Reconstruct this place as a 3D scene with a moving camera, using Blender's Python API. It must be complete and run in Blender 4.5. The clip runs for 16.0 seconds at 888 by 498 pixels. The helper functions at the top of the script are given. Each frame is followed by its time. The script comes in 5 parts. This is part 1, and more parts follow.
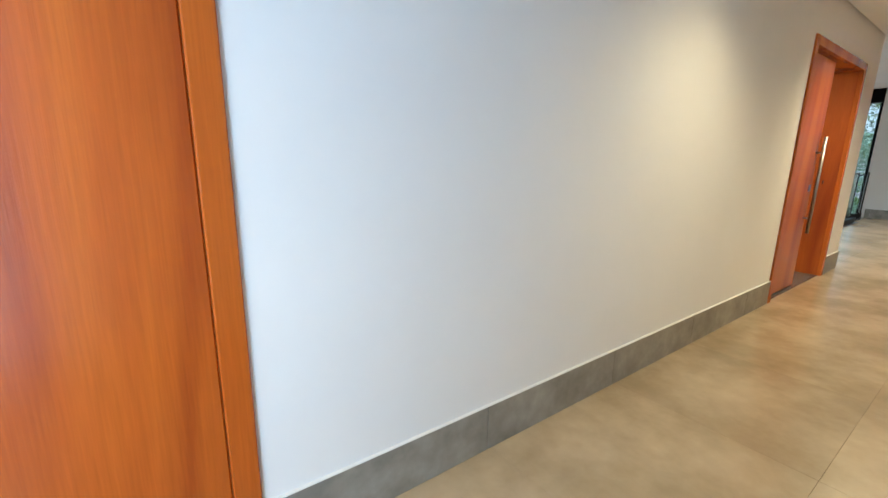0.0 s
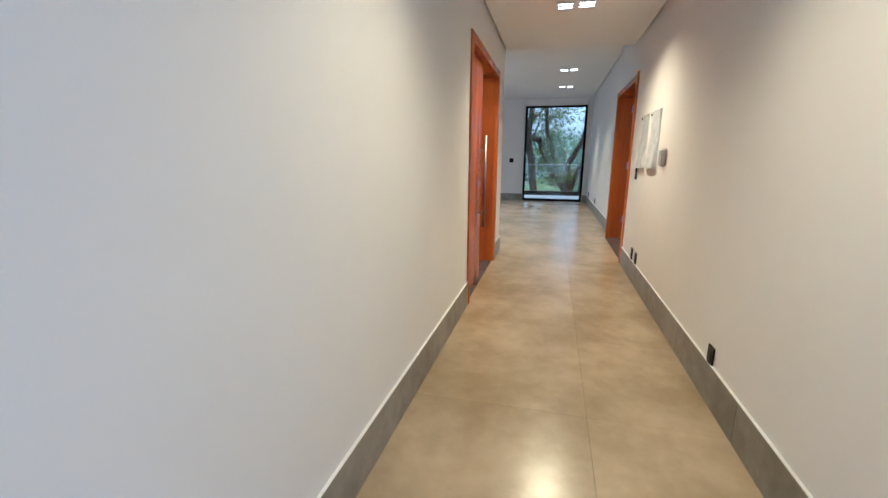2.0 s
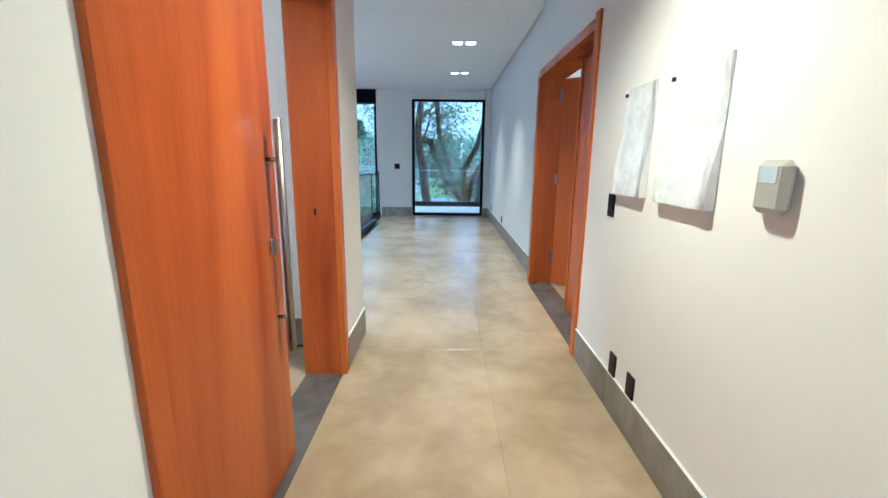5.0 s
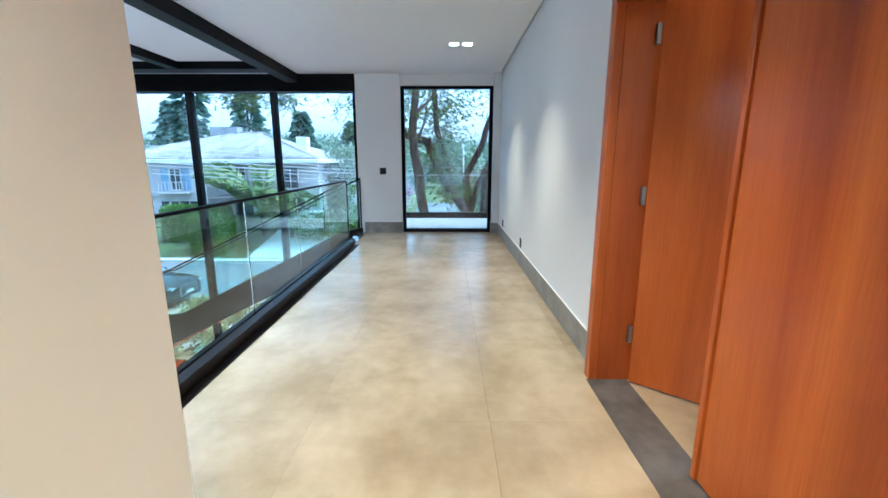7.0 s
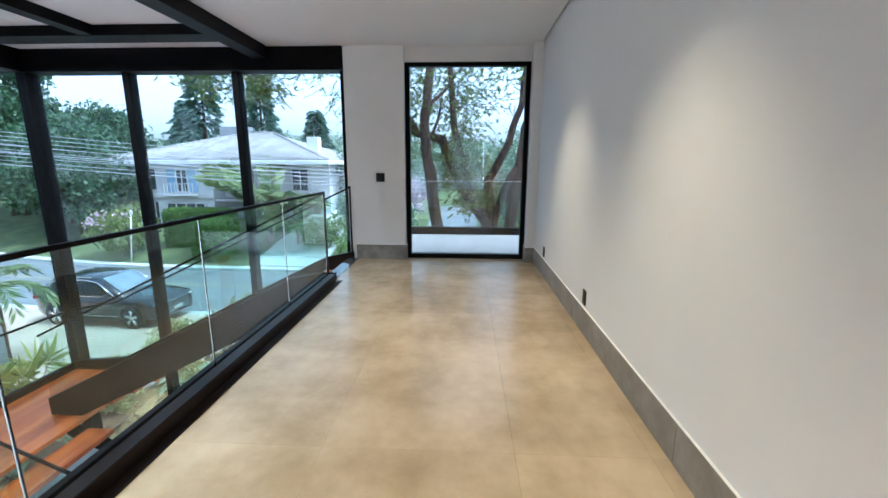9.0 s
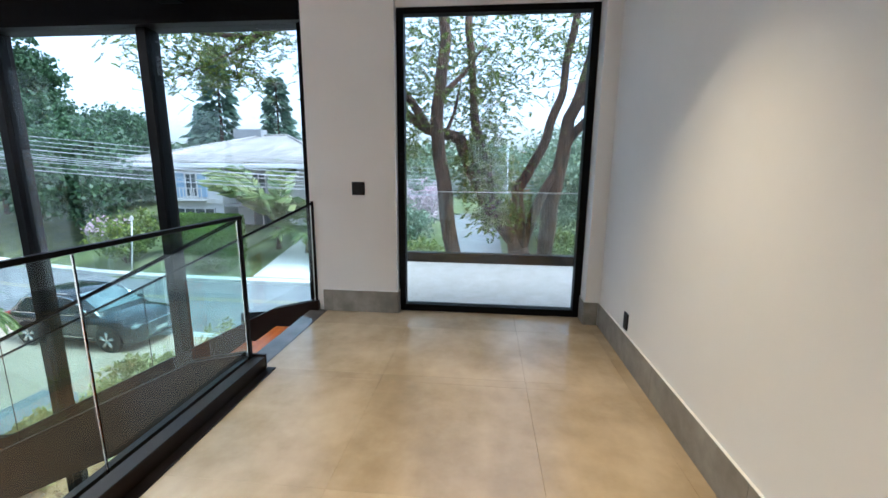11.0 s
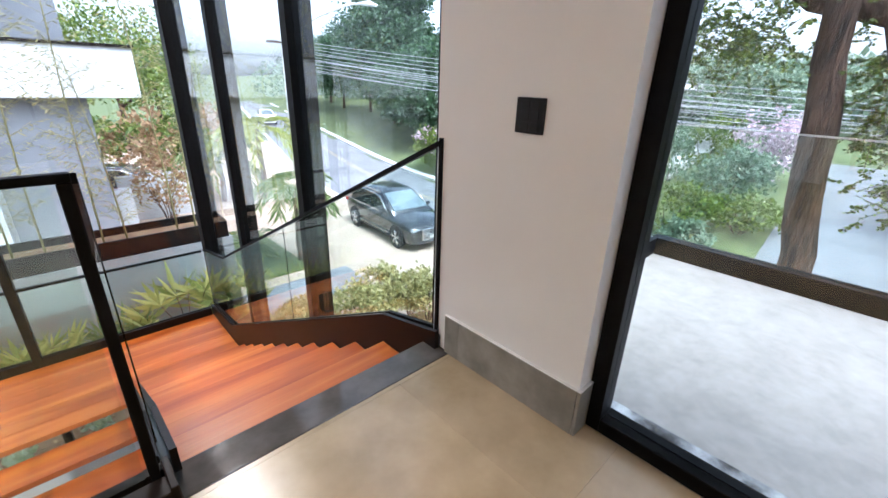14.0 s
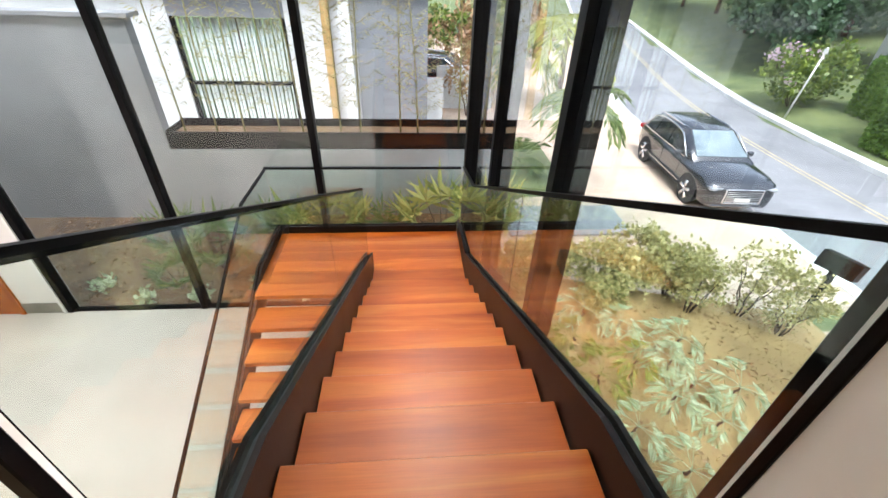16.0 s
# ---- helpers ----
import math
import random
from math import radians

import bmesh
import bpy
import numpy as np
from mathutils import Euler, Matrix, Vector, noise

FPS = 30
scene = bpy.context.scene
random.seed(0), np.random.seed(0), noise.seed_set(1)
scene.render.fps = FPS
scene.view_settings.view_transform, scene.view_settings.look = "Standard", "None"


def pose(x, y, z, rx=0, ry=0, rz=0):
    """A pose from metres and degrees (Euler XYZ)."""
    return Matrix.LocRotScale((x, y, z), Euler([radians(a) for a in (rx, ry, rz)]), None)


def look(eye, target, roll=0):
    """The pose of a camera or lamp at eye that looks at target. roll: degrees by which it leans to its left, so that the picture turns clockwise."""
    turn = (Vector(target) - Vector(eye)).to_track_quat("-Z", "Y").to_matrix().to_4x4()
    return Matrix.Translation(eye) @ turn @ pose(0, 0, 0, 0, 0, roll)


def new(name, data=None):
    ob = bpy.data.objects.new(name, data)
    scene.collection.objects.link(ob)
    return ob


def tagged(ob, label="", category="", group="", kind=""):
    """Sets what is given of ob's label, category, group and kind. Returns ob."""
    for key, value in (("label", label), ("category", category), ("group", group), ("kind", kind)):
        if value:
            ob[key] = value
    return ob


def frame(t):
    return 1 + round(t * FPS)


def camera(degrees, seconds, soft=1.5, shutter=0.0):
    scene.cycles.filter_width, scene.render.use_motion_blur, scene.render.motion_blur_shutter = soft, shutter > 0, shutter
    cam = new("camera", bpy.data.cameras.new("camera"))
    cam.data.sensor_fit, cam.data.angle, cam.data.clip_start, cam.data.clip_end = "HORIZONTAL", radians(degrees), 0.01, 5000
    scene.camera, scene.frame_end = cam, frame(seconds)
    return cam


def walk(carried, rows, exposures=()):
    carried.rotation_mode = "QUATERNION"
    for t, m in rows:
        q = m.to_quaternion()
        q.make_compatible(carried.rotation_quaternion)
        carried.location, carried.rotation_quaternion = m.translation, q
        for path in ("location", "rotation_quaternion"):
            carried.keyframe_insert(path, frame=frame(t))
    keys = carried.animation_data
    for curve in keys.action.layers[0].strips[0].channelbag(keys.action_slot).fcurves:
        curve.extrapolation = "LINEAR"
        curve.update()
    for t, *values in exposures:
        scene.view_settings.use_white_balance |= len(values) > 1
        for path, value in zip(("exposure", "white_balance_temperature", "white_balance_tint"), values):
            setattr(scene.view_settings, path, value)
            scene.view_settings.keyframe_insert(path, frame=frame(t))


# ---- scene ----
cam = camera(93.9, 16.0)
PATH = [
    (0, (-1.572, 1.165, 1.189), (-0.425, 2.747, 0.759), 0.8),
    (0.5, (-1.445, 1.319, 1.195), (-0.046, 2.682, 0.764), 0.6),
    (1, (-1.2, 1.454, 1.192), (0.432, 2.529, 0.767), 0.5),
    (1.5, (-0.885, 1.546, 1.221), (0.913, 2.31, 0.792), 0.3),
    (2, (-0.588, 1.648, 1.224), (1.303, 2.134, 0.788), 0.3),
    (2.5, (-0.245, 1.7, 1.239), (1.685, 1.986, 0.799), 0.3),
    (3, (0.158, 1.683, 1.259), (2.102, 1.842, 0.818), 0.1),
    (3.5, (0.579, 1.694, 1.273), (2.527, 1.771, 0.829), 0.2),
    (4, (1.006, 1.691, 1.294), (2.957, 1.718, 0.852), 0.2),
    (6.5, (3.44, 1.65, 1.274), (5.397, 1.65, 0.863), 0.8),
    (7, (3.932, 1.633, 1.279), (5.889, 1.651, 0.869), 0.0),
    (7.5, (4.392, 1.643, 1.289), (6.349, 1.678, 0.878), 0.1),
    (8, (4.895, 1.628, 1.301), (6.851, 1.686, 0.888), 0.1),
    (8.5, (5.394, 1.649, 1.318), (7.349, 1.731, 0.905), -0.0),
    (9, (5.906, 1.664, 1.307), (7.862, 1.761, 0.903), 0.2),
    (9.5, (6.441, 1.63, 1.268), (8.4, 1.756, 0.886), 0.3),
    (12, (8.906, 1.73, 1.319), (10.821, 2.111, 0.889), 0.9),
    (12.5, (9.351, 1.685, 1.304), (11.189, 2.31, 0.82), 0.4),
    (13, (9.748, 1.70, 1.288), (11.455, 2.576, 0.728), 1.0),
    (13.5, (10.052, 1.857, 1.245), (11.599, 2.947, 0.597), 1.6),
    (14, (10.321, 1.958, 1.217), (11.613, 3.29, 0.47), 1.9),
    (14.5, (10.545, 2.077, 1.238), (11.507, 3.602, 0.372), 2.1),
    (15, (10.677, 2.298, 1.216), (11.318, 3.932, 0.257), 2.4),
    (15.5, (10.768, 2.569, 1.223), (11.131, 4.227, 0.165), 2.8),
    (16, (10.868, 2.867, 1.245), (11.02, 4.496, 0.095), 2.1),
]
EXPOSURES = [(0.0, 1.5, 4850, 1), (0.5, 1.54, 4800, 2), (1.0, 1.48, 4750, 3), (2.0, 1.44, 4400, 5), (2.5, 1.34, 4200, 5), (3.5, 1.26, 3950, 5), (4.0, 1.58, 3850, 3), (6.5, 1.96, 3950, -1), (7.0, 2.0, 4150, 2), (8.0, 1.98, 4550, 8), (8.5, 1.98, 4650, 10), (9.0, 1.78, 4600, 6), (9.7, 1.7, 4650, 3), (12.0, 2.05, 5150, 13), (14.0, 2.15, 5300, 15), (14.5, 2.25, 5450, 15), (16.0, 2.02, 5850, 13)]
walk(cam, [(t, look(eye, target, roll)) for t, eye, target, roll in PATH], EXPOSURES)

# ---- world, sun, exposure ----
world = bpy.data.worlds.new("world")
scene.world = world
world.use_nodes = True
wn = world.node_tree.nodes
wl = world.node_tree.links
sky = wn.new("ShaderNodeTexSky")
sky.sky_type = "NISHITA"
sky.sun_disc = False
sky.sun_elevation = radians(60)
sky.sun_rotation = radians(188)
sky.dust_density = 4.0
cloud = wn.new("ShaderNodeHueSaturation")
cloud.inputs["Saturation"].default_value = 0.42
cloud.inputs["Value"].default_value = 1.0
wl.new(sky.outputs[0], cloud.inputs["Color"])
wl.new(cloud.outputs[0], wn["Background"].inputs["Color"])
wn["Background"].inputs["Strength"].default_value = 0.15

sun_data = bpy.data.lights.new("sun", "SUN")
sun_data.energy = 1.15
sun_data.angle = radians(20)
sun_data.color = (1.0, 0.96, 0.9)
sun = new("sun", sun_data)
sun.matrix_world = look((9, -15, 34), (12, 4, 0))


# ---- materials ----
def shader(name):
    m = bpy.data.materials.new(name)
    m.use_nodes = True
    nt = m.node_tree
    return m, nt, nt.nodes["Principled BSDF"]


def surf(name, c1, c2, scale=2.0, rough=0.5, metal=0.0, bump=0.05, fine=60.0, stretch=(1, 1, 1),
         rough_var=0.1, rnd=0.0, spec=0.5, island=0.0, coat=0.0, detail=6.0, dist=0.01, mottle=0.0):
    """A noise-varied surface: broad stains between two colours, fine grain in relief and gloss."""
    m, nt, b = shader(name)
    n, l = nt.nodes, nt.links
    geo = n.new("ShaderNodeNewGeometry")
    mp = n.new("ShaderNodeMapping")
    mp.inputs["Scale"].default_value = stretch
    l.new(geo.outputs["Position"], mp.inputs["Vector"])
    big = n.new("ShaderNodeTexNoise")
    big.inputs["Scale"].default_value = scale
    big.inputs["Detail"].default_value = detail
    big.inputs["Roughness"].default_value = 0.6
    l.new(mp.outputs[0], big.inputs["Vector"])
    small = n.new("ShaderNodeTexNoise")
    small.inputs["Scale"].default_value = fine
    small.inputs["Detail"].default_value = 3.0
    l.new(mp.outputs[0], small.inputs["Vector"])
    fac = n.new("ShaderNodeMapRange")
    fac.interpolation_type = "SMOOTHERSTEP"
    fac.inputs["From Min"].default_value, fac.inputs["From Max"].default_value = 0.22, 0.78
    l.new(big.outputs["Fac"], fac.inputs["Value"])
    tone = n.new("ShaderNodeMix")
    tone.data_type = "RGBA"
    tone.inputs["A"].default_value = (*c1, 1)
    tone.inputs["B"].default_value = (*c2, 1)
    l.new(fac.outputs[0], tone.inputs["Factor"])
    out = tone.outputs["Result"]
    if rnd or island:
        hsv = n.new("ShaderNodeHueSaturation")
        mr = n.new("ShaderNodeMapRange")
        amount = rnd or island
        mr.inputs["To Min"].default_value, mr.inputs["To Max"].default_value = 1 - amount, 1 + amount
        src = n.new("ShaderNodeObjectInfo").outputs["Random"] if rnd else geo.outputs["Random Per Island"]
        l.new(src, mr.inputs["Value"])
        l.new(mr.outputs[0], hsv.inputs["Value"])
        l.new(out, hsv.inputs["Color"])
        out = hsv.outputs[0]
    if mottle:
        cloud2 = n.new("ShaderNodeTexNoise")
        cloud2.inputs["Scale"].default_value = scale * 4.3
        cloud2.inputs["Detail"].default_value = 9.0
        cloud2.inputs["Roughness"].default_value = 0.55
        l.new(mp.outputs[0], cloud2.inputs["Vector"])
        mv2 = n.new("ShaderNodeMapRange")
        mv2.inputs["From Min"].default_value, mv2.inputs["From Max"].default_value = 0.3, 0.7
        mv2.inputs["To Min"].default_value, mv2.inputs["To Max"].default_value = 1 - mottle, 1 + mottle
        l.new(cloud2.outputs["Fac"], mv2.inputs["Value"])
        hs2 = n.new("ShaderNodeHueSaturation")
        l.new(mv2.outputs[0], hs2.inputs["Value"])
        l.new(out, hs2.inputs["Color"])
        out = hs2.outputs[0]
    l.new(out, b.inputs["Base Color"])
    rr = n.new("ShaderNodeMapRange")
    rr.inputs["To Min"].default_value, rr.inputs["To Max"].default_value = max(0.02, rough - rough_var), min(1, rough + rough_var)
    l.new(big.outputs["Fac"], rr.inputs["Value"])
    l.new(rr.outputs[0], b.inputs["Roughness"])
    b.inputs["Metallic"].default_value = metal
    b.inputs["Specular IOR Level"].default_value = spec
    b.inputs["Coat Weight"].default_value = coat
    b.inputs["Coat Roughness"].default_value = 0.15
    if bump:
        bp = n.new("ShaderNodeBump")
        bp.inputs["Strength"].default_value = bump
        bp.inputs["Distance"].default_value = dist
        l.new(small.outputs["Fac"], bp.inputs["Height"])
        l.new(bp.outputs[0], b.inputs["Normal"])
    return m


def wood(name, dark, mid, light, axis, rough=0.3, rnd=0.12, scale=1.0, coat=0.0, spec=0.5, sharp=0.0):
    """Varnished timber with long figure along one axis."""
    m, nt, b = shader(name)
    n, l = nt.nodes, nt.links
    geo = n.new("ShaderNodeNewGeometry")
    info = n.new("ShaderNodeObjectInfo")
    add = n.new("ShaderNodeVectorMath")
    mul = n.new("ShaderNodeVectorMath")
    mul.operation = "SCALE"
    mul.inputs[0].default_value = (7, 5, 3)
    l.new(info.outputs["Random"], mul.inputs["Scale"])
    l.new(geo.outputs["Position"], add.inputs[0])
    l.new(mul.outputs[0], add.inputs[1])
    mp = n.new("ShaderNodeMapping")
    s = [9.0 * scale] * 3
    s["xyz".index(axis)] = 0.9 * scale
    mp.inputs["Scale"].default_value = s
    l.new(add.outputs[0], mp.inputs["Vector"])
    fig = n.new("ShaderNodeTexNoise")
    fig.inputs["Scale"].default_value = 1.0
    fig.inputs["Detail"].default_value = 5
    fig.inputs["Distortion"].default_value = 1.2
    l.new(mp.outputs[0], fig.inputs["Vector"])
    mp2 = n.new("ShaderNodeMapping")
    s2 = [170.0] * 3
    s2["xyz".index(axis)] = 6.0
    mp2.inputs["Scale"].default_value = s2
    l.new(add.outputs[0], mp2.inputs["Vector"])
    grain = n.new("ShaderNodeTexNoise")
    grain.inputs["Scale"].default_value = 1.0
    grain.inputs["Detail"].default_value = 2
    l.new(mp2.outputs[0], grain.inputs["Vector"])
    ramp = n.new("ShaderNodeValToRGB")
    e = ramp.color_ramp.elements
    e[0].position, e[0].color = 0.28 + sharp, (*dark, 1)
    e[1].position, e[1].color = 0.75 - sharp, (*light, 1)
    k = ramp.color_ramp.elements.new(0.5)
    k.color = (*mid, 1)
    l.new(fig.outputs[0], ramp.inputs[0])
    mix = n.new("ShaderNodeMix")
    mix.data_type = "RGBA"
    mix.blend_type = "MULTIPLY"
    mix.inputs["Factor"].default_value = 0.35
    l.new(ramp.outputs[0], mix.inputs["A"])
    l.new(grain.outputs[0], mix.inputs["B"])
    hsv = n.new("ShaderNodeHueSaturation")
    mr = n.new("ShaderNodeMapRange")
    mr.inputs["To Min"].default_value, mr.inputs["To Max"].default_value = 1.25 - rnd, 1.25 + rnd
    l.new(info.outputs["Random"], mr.inputs["Value"])
    l.new(mr.outputs[0], hsv.inputs["Value"])
    l.new(mix.outputs["Result"], hsv.inputs["Color"])
    l.new(hsv.outputs[0], b.inputs["Base Color"])
    b.inputs["Roughness"].default_value = rough
    b.inputs["Specular IOR Level"].default_value = spec
    b.inputs["Coat Weight"].default_value = coat
    b.inputs["Coat Roughness"].default_value = 0.12
    bp = n.new("ShaderNodeBump")
    bp.inputs["Strength"].default_value = 0.06
    bp.inputs["Distance"].default_value = 0.004
    l.new(grain.outputs[0], bp.inputs["Height"])
    l.new(bp.outputs[0], b.inputs["Normal"])
    return m


def glass(name, tint, rough=0.0):
    m, nt, b = shader(name)
    b.inputs["Base Color"].default_value = (*tint, 1)
    b.inputs["Transmission Weight"].default_value = 1.0
    b.inputs["Roughness"].default_value = rough
    b.inputs["IOR"].default_value = 1.45
    return m


def glow(name, color, strength):
    m, nt, b = shader(name)
    b.inputs["Base Color"].default_value = (0.9, 0.9, 0.9, 1)
    b.inputs["Emission Color"].default_value = (*color, 1)
    b.inputs["Emission Strength"].default_value = strength
    return m


def leafy(name, c1, c2, rough=0.5):
    """Leaves: each blade varies; a part of the light passes through."""
    m, nt, b = shader(name)
    n, l = nt.nodes, nt.links
    geo = n.new("ShaderNodeNewGeometry")
    ramp = n.new("ShaderNodeValToRGB")
    ramp.color_ramp.elements[0].color = (*c1, 1)
    ramp.color_ramp.elements[1].color = (*c2, 1)
    l.new(geo.outputs["Random Per Island"], ramp.inputs[0])
    l.new(ramp.outputs[0], b.inputs["Base Color"])
    b.inputs["Roughness"].default_value = rough
    tr = n.new("ShaderNodeBsdfTranslucent")
    l.new(ramp.outputs[0], tr.inputs["Color"])
    ms = n.new("ShaderNodeMixShader")
    ms.inputs[0].default_value = 0.35
    l.new(b.outputs[0], ms.inputs[1])
    l.new(tr.outputs[0], ms.inputs[2])
    l.new(ms.outputs[0], n["Material Output"].inputs["Surface"])
    return m


WALL = surf("wall_paint", (0.71, 0.70, 0.68), (0.76, 0.75, 0.73), 0.7, 0.75, bump=0.03, fine=220, rough_var=0.05)
CEIL = surf("ceiling_paint", (0.74, 0.735, 0.72), (0.78, 0.775, 0.76), 0.5, 0.85, bump=0.02, fine=200, rough_var=0.04)
TILE = surf("porcelain_tile", (0.292, 0.222, 0.124), (0.45, 0.356, 0.228), 1.7, 0.25, bump=0.012, fine=90, rough_var=0.05, rnd=0.05, detail=5, spec=0.75, mottle=0.08)
GROUT = surf("tile_grout", (0.29, 0.25, 0.19), (0.34, 0.30, 0.23), 6, 0.8, bump=0.05)
BASE = surf("porcelain_baseboard", (0.165, 0.155, 0.132), (0.285, 0.268, 0.23), 3.0, 0.42, rough_var=0.08, bump=0.02, rnd=0.07, detail=8, mottle=0.16)
BASE_TOP = surf("white_filler", (0.7, 0.7, 0.68), (0.78, 0.77, 0.75), 8, 0.7)
DOORWOOD = wood("door_veneer", (0.235, 0.040, 0.0025), (0.375, 0.083, 0.004), (0.465, 0.127, 0.0065), "z", 0.27, 0.05, 0.3, spec=0.36)
STAIRWOOD = wood("stair_timber", (0.25, 0.046, 0.006), (0.39, 0.094, 0.010), (0.52, 0.178, 0.028), "x", 0.36, 0.14, 0.5, spec=0.42, sharp=0.0)
DARKSTONE = surf("dark_stone", (0.075, 0.07, 0.064), (0.13, 0.122, 0.114), 5, 0.06, bump=0.0, rough_var=0.02, spec=0.4)
BLACK = surf("black_steel", (0.002, 0.002, 0.0023), (0.0042, 0.0042, 0.0046), 3, 0.45, bump=0.02, rough_var=0.06, spec=0.1)
BROWNSTEEL = surf("bronze_black_steel", (0.006, 0.0036, 0.0026), (0.011, 0.007, 0.005), 3, 0.38, bump=0.02, rough_var=0.05, spec=0.18)
SHOE = surf("glass_channel", (0.012, 0.020, 0.022), (0.022, 0.035, 0.038), 4, 0.38, bump=0.02, rough_var=0.06)
STEEL = surf("brushed_steel", (0.55, 0.54, 0.52), (0.65, 0.64, 0.62), 12, 0.28, metal=1.0, bump=0.02)
SATIN = surf("satin_steel", (0.26, 0.25, 0.23), (0.34, 0.33, 0.31), 12, 0.38, metal=1.0, bump=0.02)
SILL = surf("dusty_sill_glints", (0.02, 0.022, 0.024), (0.55, 0.56, 0.57), 7, 0.18, bump=0.05, detail=9)
PLASTIC_BLACK = surf("black_plastic", (0.006, 0.0055, 0.0055), (0.010, 0.009, 0.009), 20, 0.42, spec=0.25)
PLASTIC_WHITE = surf("white_plastic", (0.72, 0.72, 0.71), (0.8, 0.8, 0.79), 9, 0.3)
PLASTIC_GREY = surf("grey_plastic", (0.36, 0.35, 0.32), (0.42, 0.41, 0.38), 9, 0.4)
SCREEN = surf("pale_screen", (0.45, 0.55, 0.62), (0.55, 0.65, 0.70), 9, 0.2)
SLEEVE = surf("plastic_sleeve", (0.60, 0.62, 0.64), (0.78, 0.79, 0.80), 14, 0.12, bump=0.1, fine=18, rough_var=0.05)
GLASS = glass("clear_glass", (0.93, 0.98, 0.96))
GUARD = glass("guard_glass", (0.82, 0.925, 0.89))
LAMP = glow("lamp_face", (1.0, 0.88, 0.72), 3.5)
TERRACE = surf("terrace_porcelain", (0.212, 0.198, 0.180), (0.266, 0.250, 0.229), 5, 0.62, bump=0.05, fine=150, detail=12, rough_var=0.05, mottle=0.10)
ASPHALT = surf("asphalt", (0.135, 0.135, 0.14), (0.20, 0.20, 0.205), 0.5, 0.85, bump=0.25, fine=60)
KERB = surf("kerb_concrete", (0.48, 0.47, 0.44), (0.62, 0.61, 0.58), 1.5, 0.85, bump=0.15)
PAVING = surf("sand_paving", (0.40, 0.30, 0.22), (0.50, 0.39, 0.30), 1.2, 0.8, bump=0.15, fine=45)
YELLOW = surf("yellow_road_paint", (0.30, 0.25, 0.14), (0.46, 0.37, 0.18), 4, 0.7)
LAWN = surf("lawn", (0.05, 0.075, 0.022), (0.13, 0.15, 0.05), 0.9, 0.95, bump=0.6, fine=18)
DRYGRASS = surf("dry_grass", (0.27, 0.18, 0.075), (0.43, 0.30, 0.13), 1.3, 0.95, bump=0.6, fine=28)
SOIL = surf("leafy_soil", (0.11, 0.06, 0.03), (0.22, 0.14, 0.07), 2.6, 0.95, bump=0.8, fine=30)
GREYWALL = surf("grey_render", (0.21, 0.215, 0.22), (0.29, 0.295, 0.30), 0.8, 0.9, bump=0.08)
SLATEWALL = surf("slate_grey_render", (0.115, 0.12, 0.13), (0.165, 0.17, 0.18), 0.8, 0.9, bump=0.08)
HOUSEWHITE = surf("white_house_paint", (0.54, 0.54, 0.53), (0.63, 0.63, 0.61), 0.8, 0.85, bump=0.06)
WHITEWALL = surf("white_render", (0.42, 0.42, 0.415), (0.50, 0.50, 0.49), 0.8, 0.85, bump=0.06)
ROOFTILE = surf("pale_roof_tile", (0.18, 0.17, 0.158), (0.31, 0.295, 0.272), 0.7, 0.85, bump=0.1, rnd=0.10)
SHUTTER = surf("blue_shutter", (0.26, 0.38, 0.52), (0.34, 0.46, 0.60), 3, 0.6)
DARKGLASS = surf("dark_window_glass", (0.03, 0.04, 0.045), (0.07, 0.085, 0.09), 1.5, 0.08)
BARK = surf("bark", (0.012, 0.008, 0.006), (0.15, 0.085, 0.055), 5.0, 0.95, bump=1.0, fine=14, stretch=(3, 3, 0.5), detail=8, dist=0.05)
BARK_PALE = surf("pale_bark", (0.22, 0.20, 0.17), (0.36, 0.33, 0.29), 4.0, 0.95, bump=0.8, fine=18)
LEAF_TREE = leafy("tree_leaves", (0.045, 0.085, 0.010), (0.19, 0.24, 0.035))
LEAF_DARK = leafy("dark_leaves", (0.018, 0.052, 0.020), (0.075, 0.135, 0.055))
LEAF_HAZED = leafy("haze_paled_leaves", (0.10, 0.16, 0.10), (0.22, 0.28, 0.17))
LEAF_CON = leafy("conifer_needles", (0.045, 0.09, 0.065), (0.12, 0.175, 0.12))
LEAF_HEDGE = leafy("hedge_leaves", (0.06, 0.14, 0.01), (0.16, 0.26, 0.025))
LEAF_YEL = leafy("yellow_green_leaves", (0.26, 0.25, 0.075), (0.60, 0.53, 0.24))
LEAF_GRASS = leafy("dry_grass_blades", (0.26, 0.19, 0.07), (0.46, 0.36, 0.16))
LEAF_LIME = leafy("lime_leaves", (0.18, 0.22, 0.03), (0.36, 0.38, 0.08))
LEAF_PALM = leafy("palm_leaves", (0.06, 0.12, 0.03), (0.20, 0.24, 0.07))
LEAF_PALMY = leafy("yellow_palm_leaves", (0.20, 0.24, 0.05), (0.56, 0.50, 0.15))
LEAF_PHILO = leafy("silvery_leaves", (0.30, 0.38, 0.20), (0.62, 0.70, 0.50))
LEAF_BAMBOO = leafy("bamboo_leaves", (0.21, 0.19, 0.07), (0.42, 0.37, 0.16))
LEAF_DRY = leafy("dry_leaves", (0.24, 0.13, 0.06), (0.40, 0.26, 0.14))
PETAL = leafy("pink_petals", (0.42, 0.32, 0.36), (0.60, 0.44, 0.50))
CARPAINT = surf("black_car_paint", (0.006, 0.008, 0.011), (0.010, 0.012, 0.016), 2, 0.12, bump=0.0, coat=1.0, rough_var=0.02)
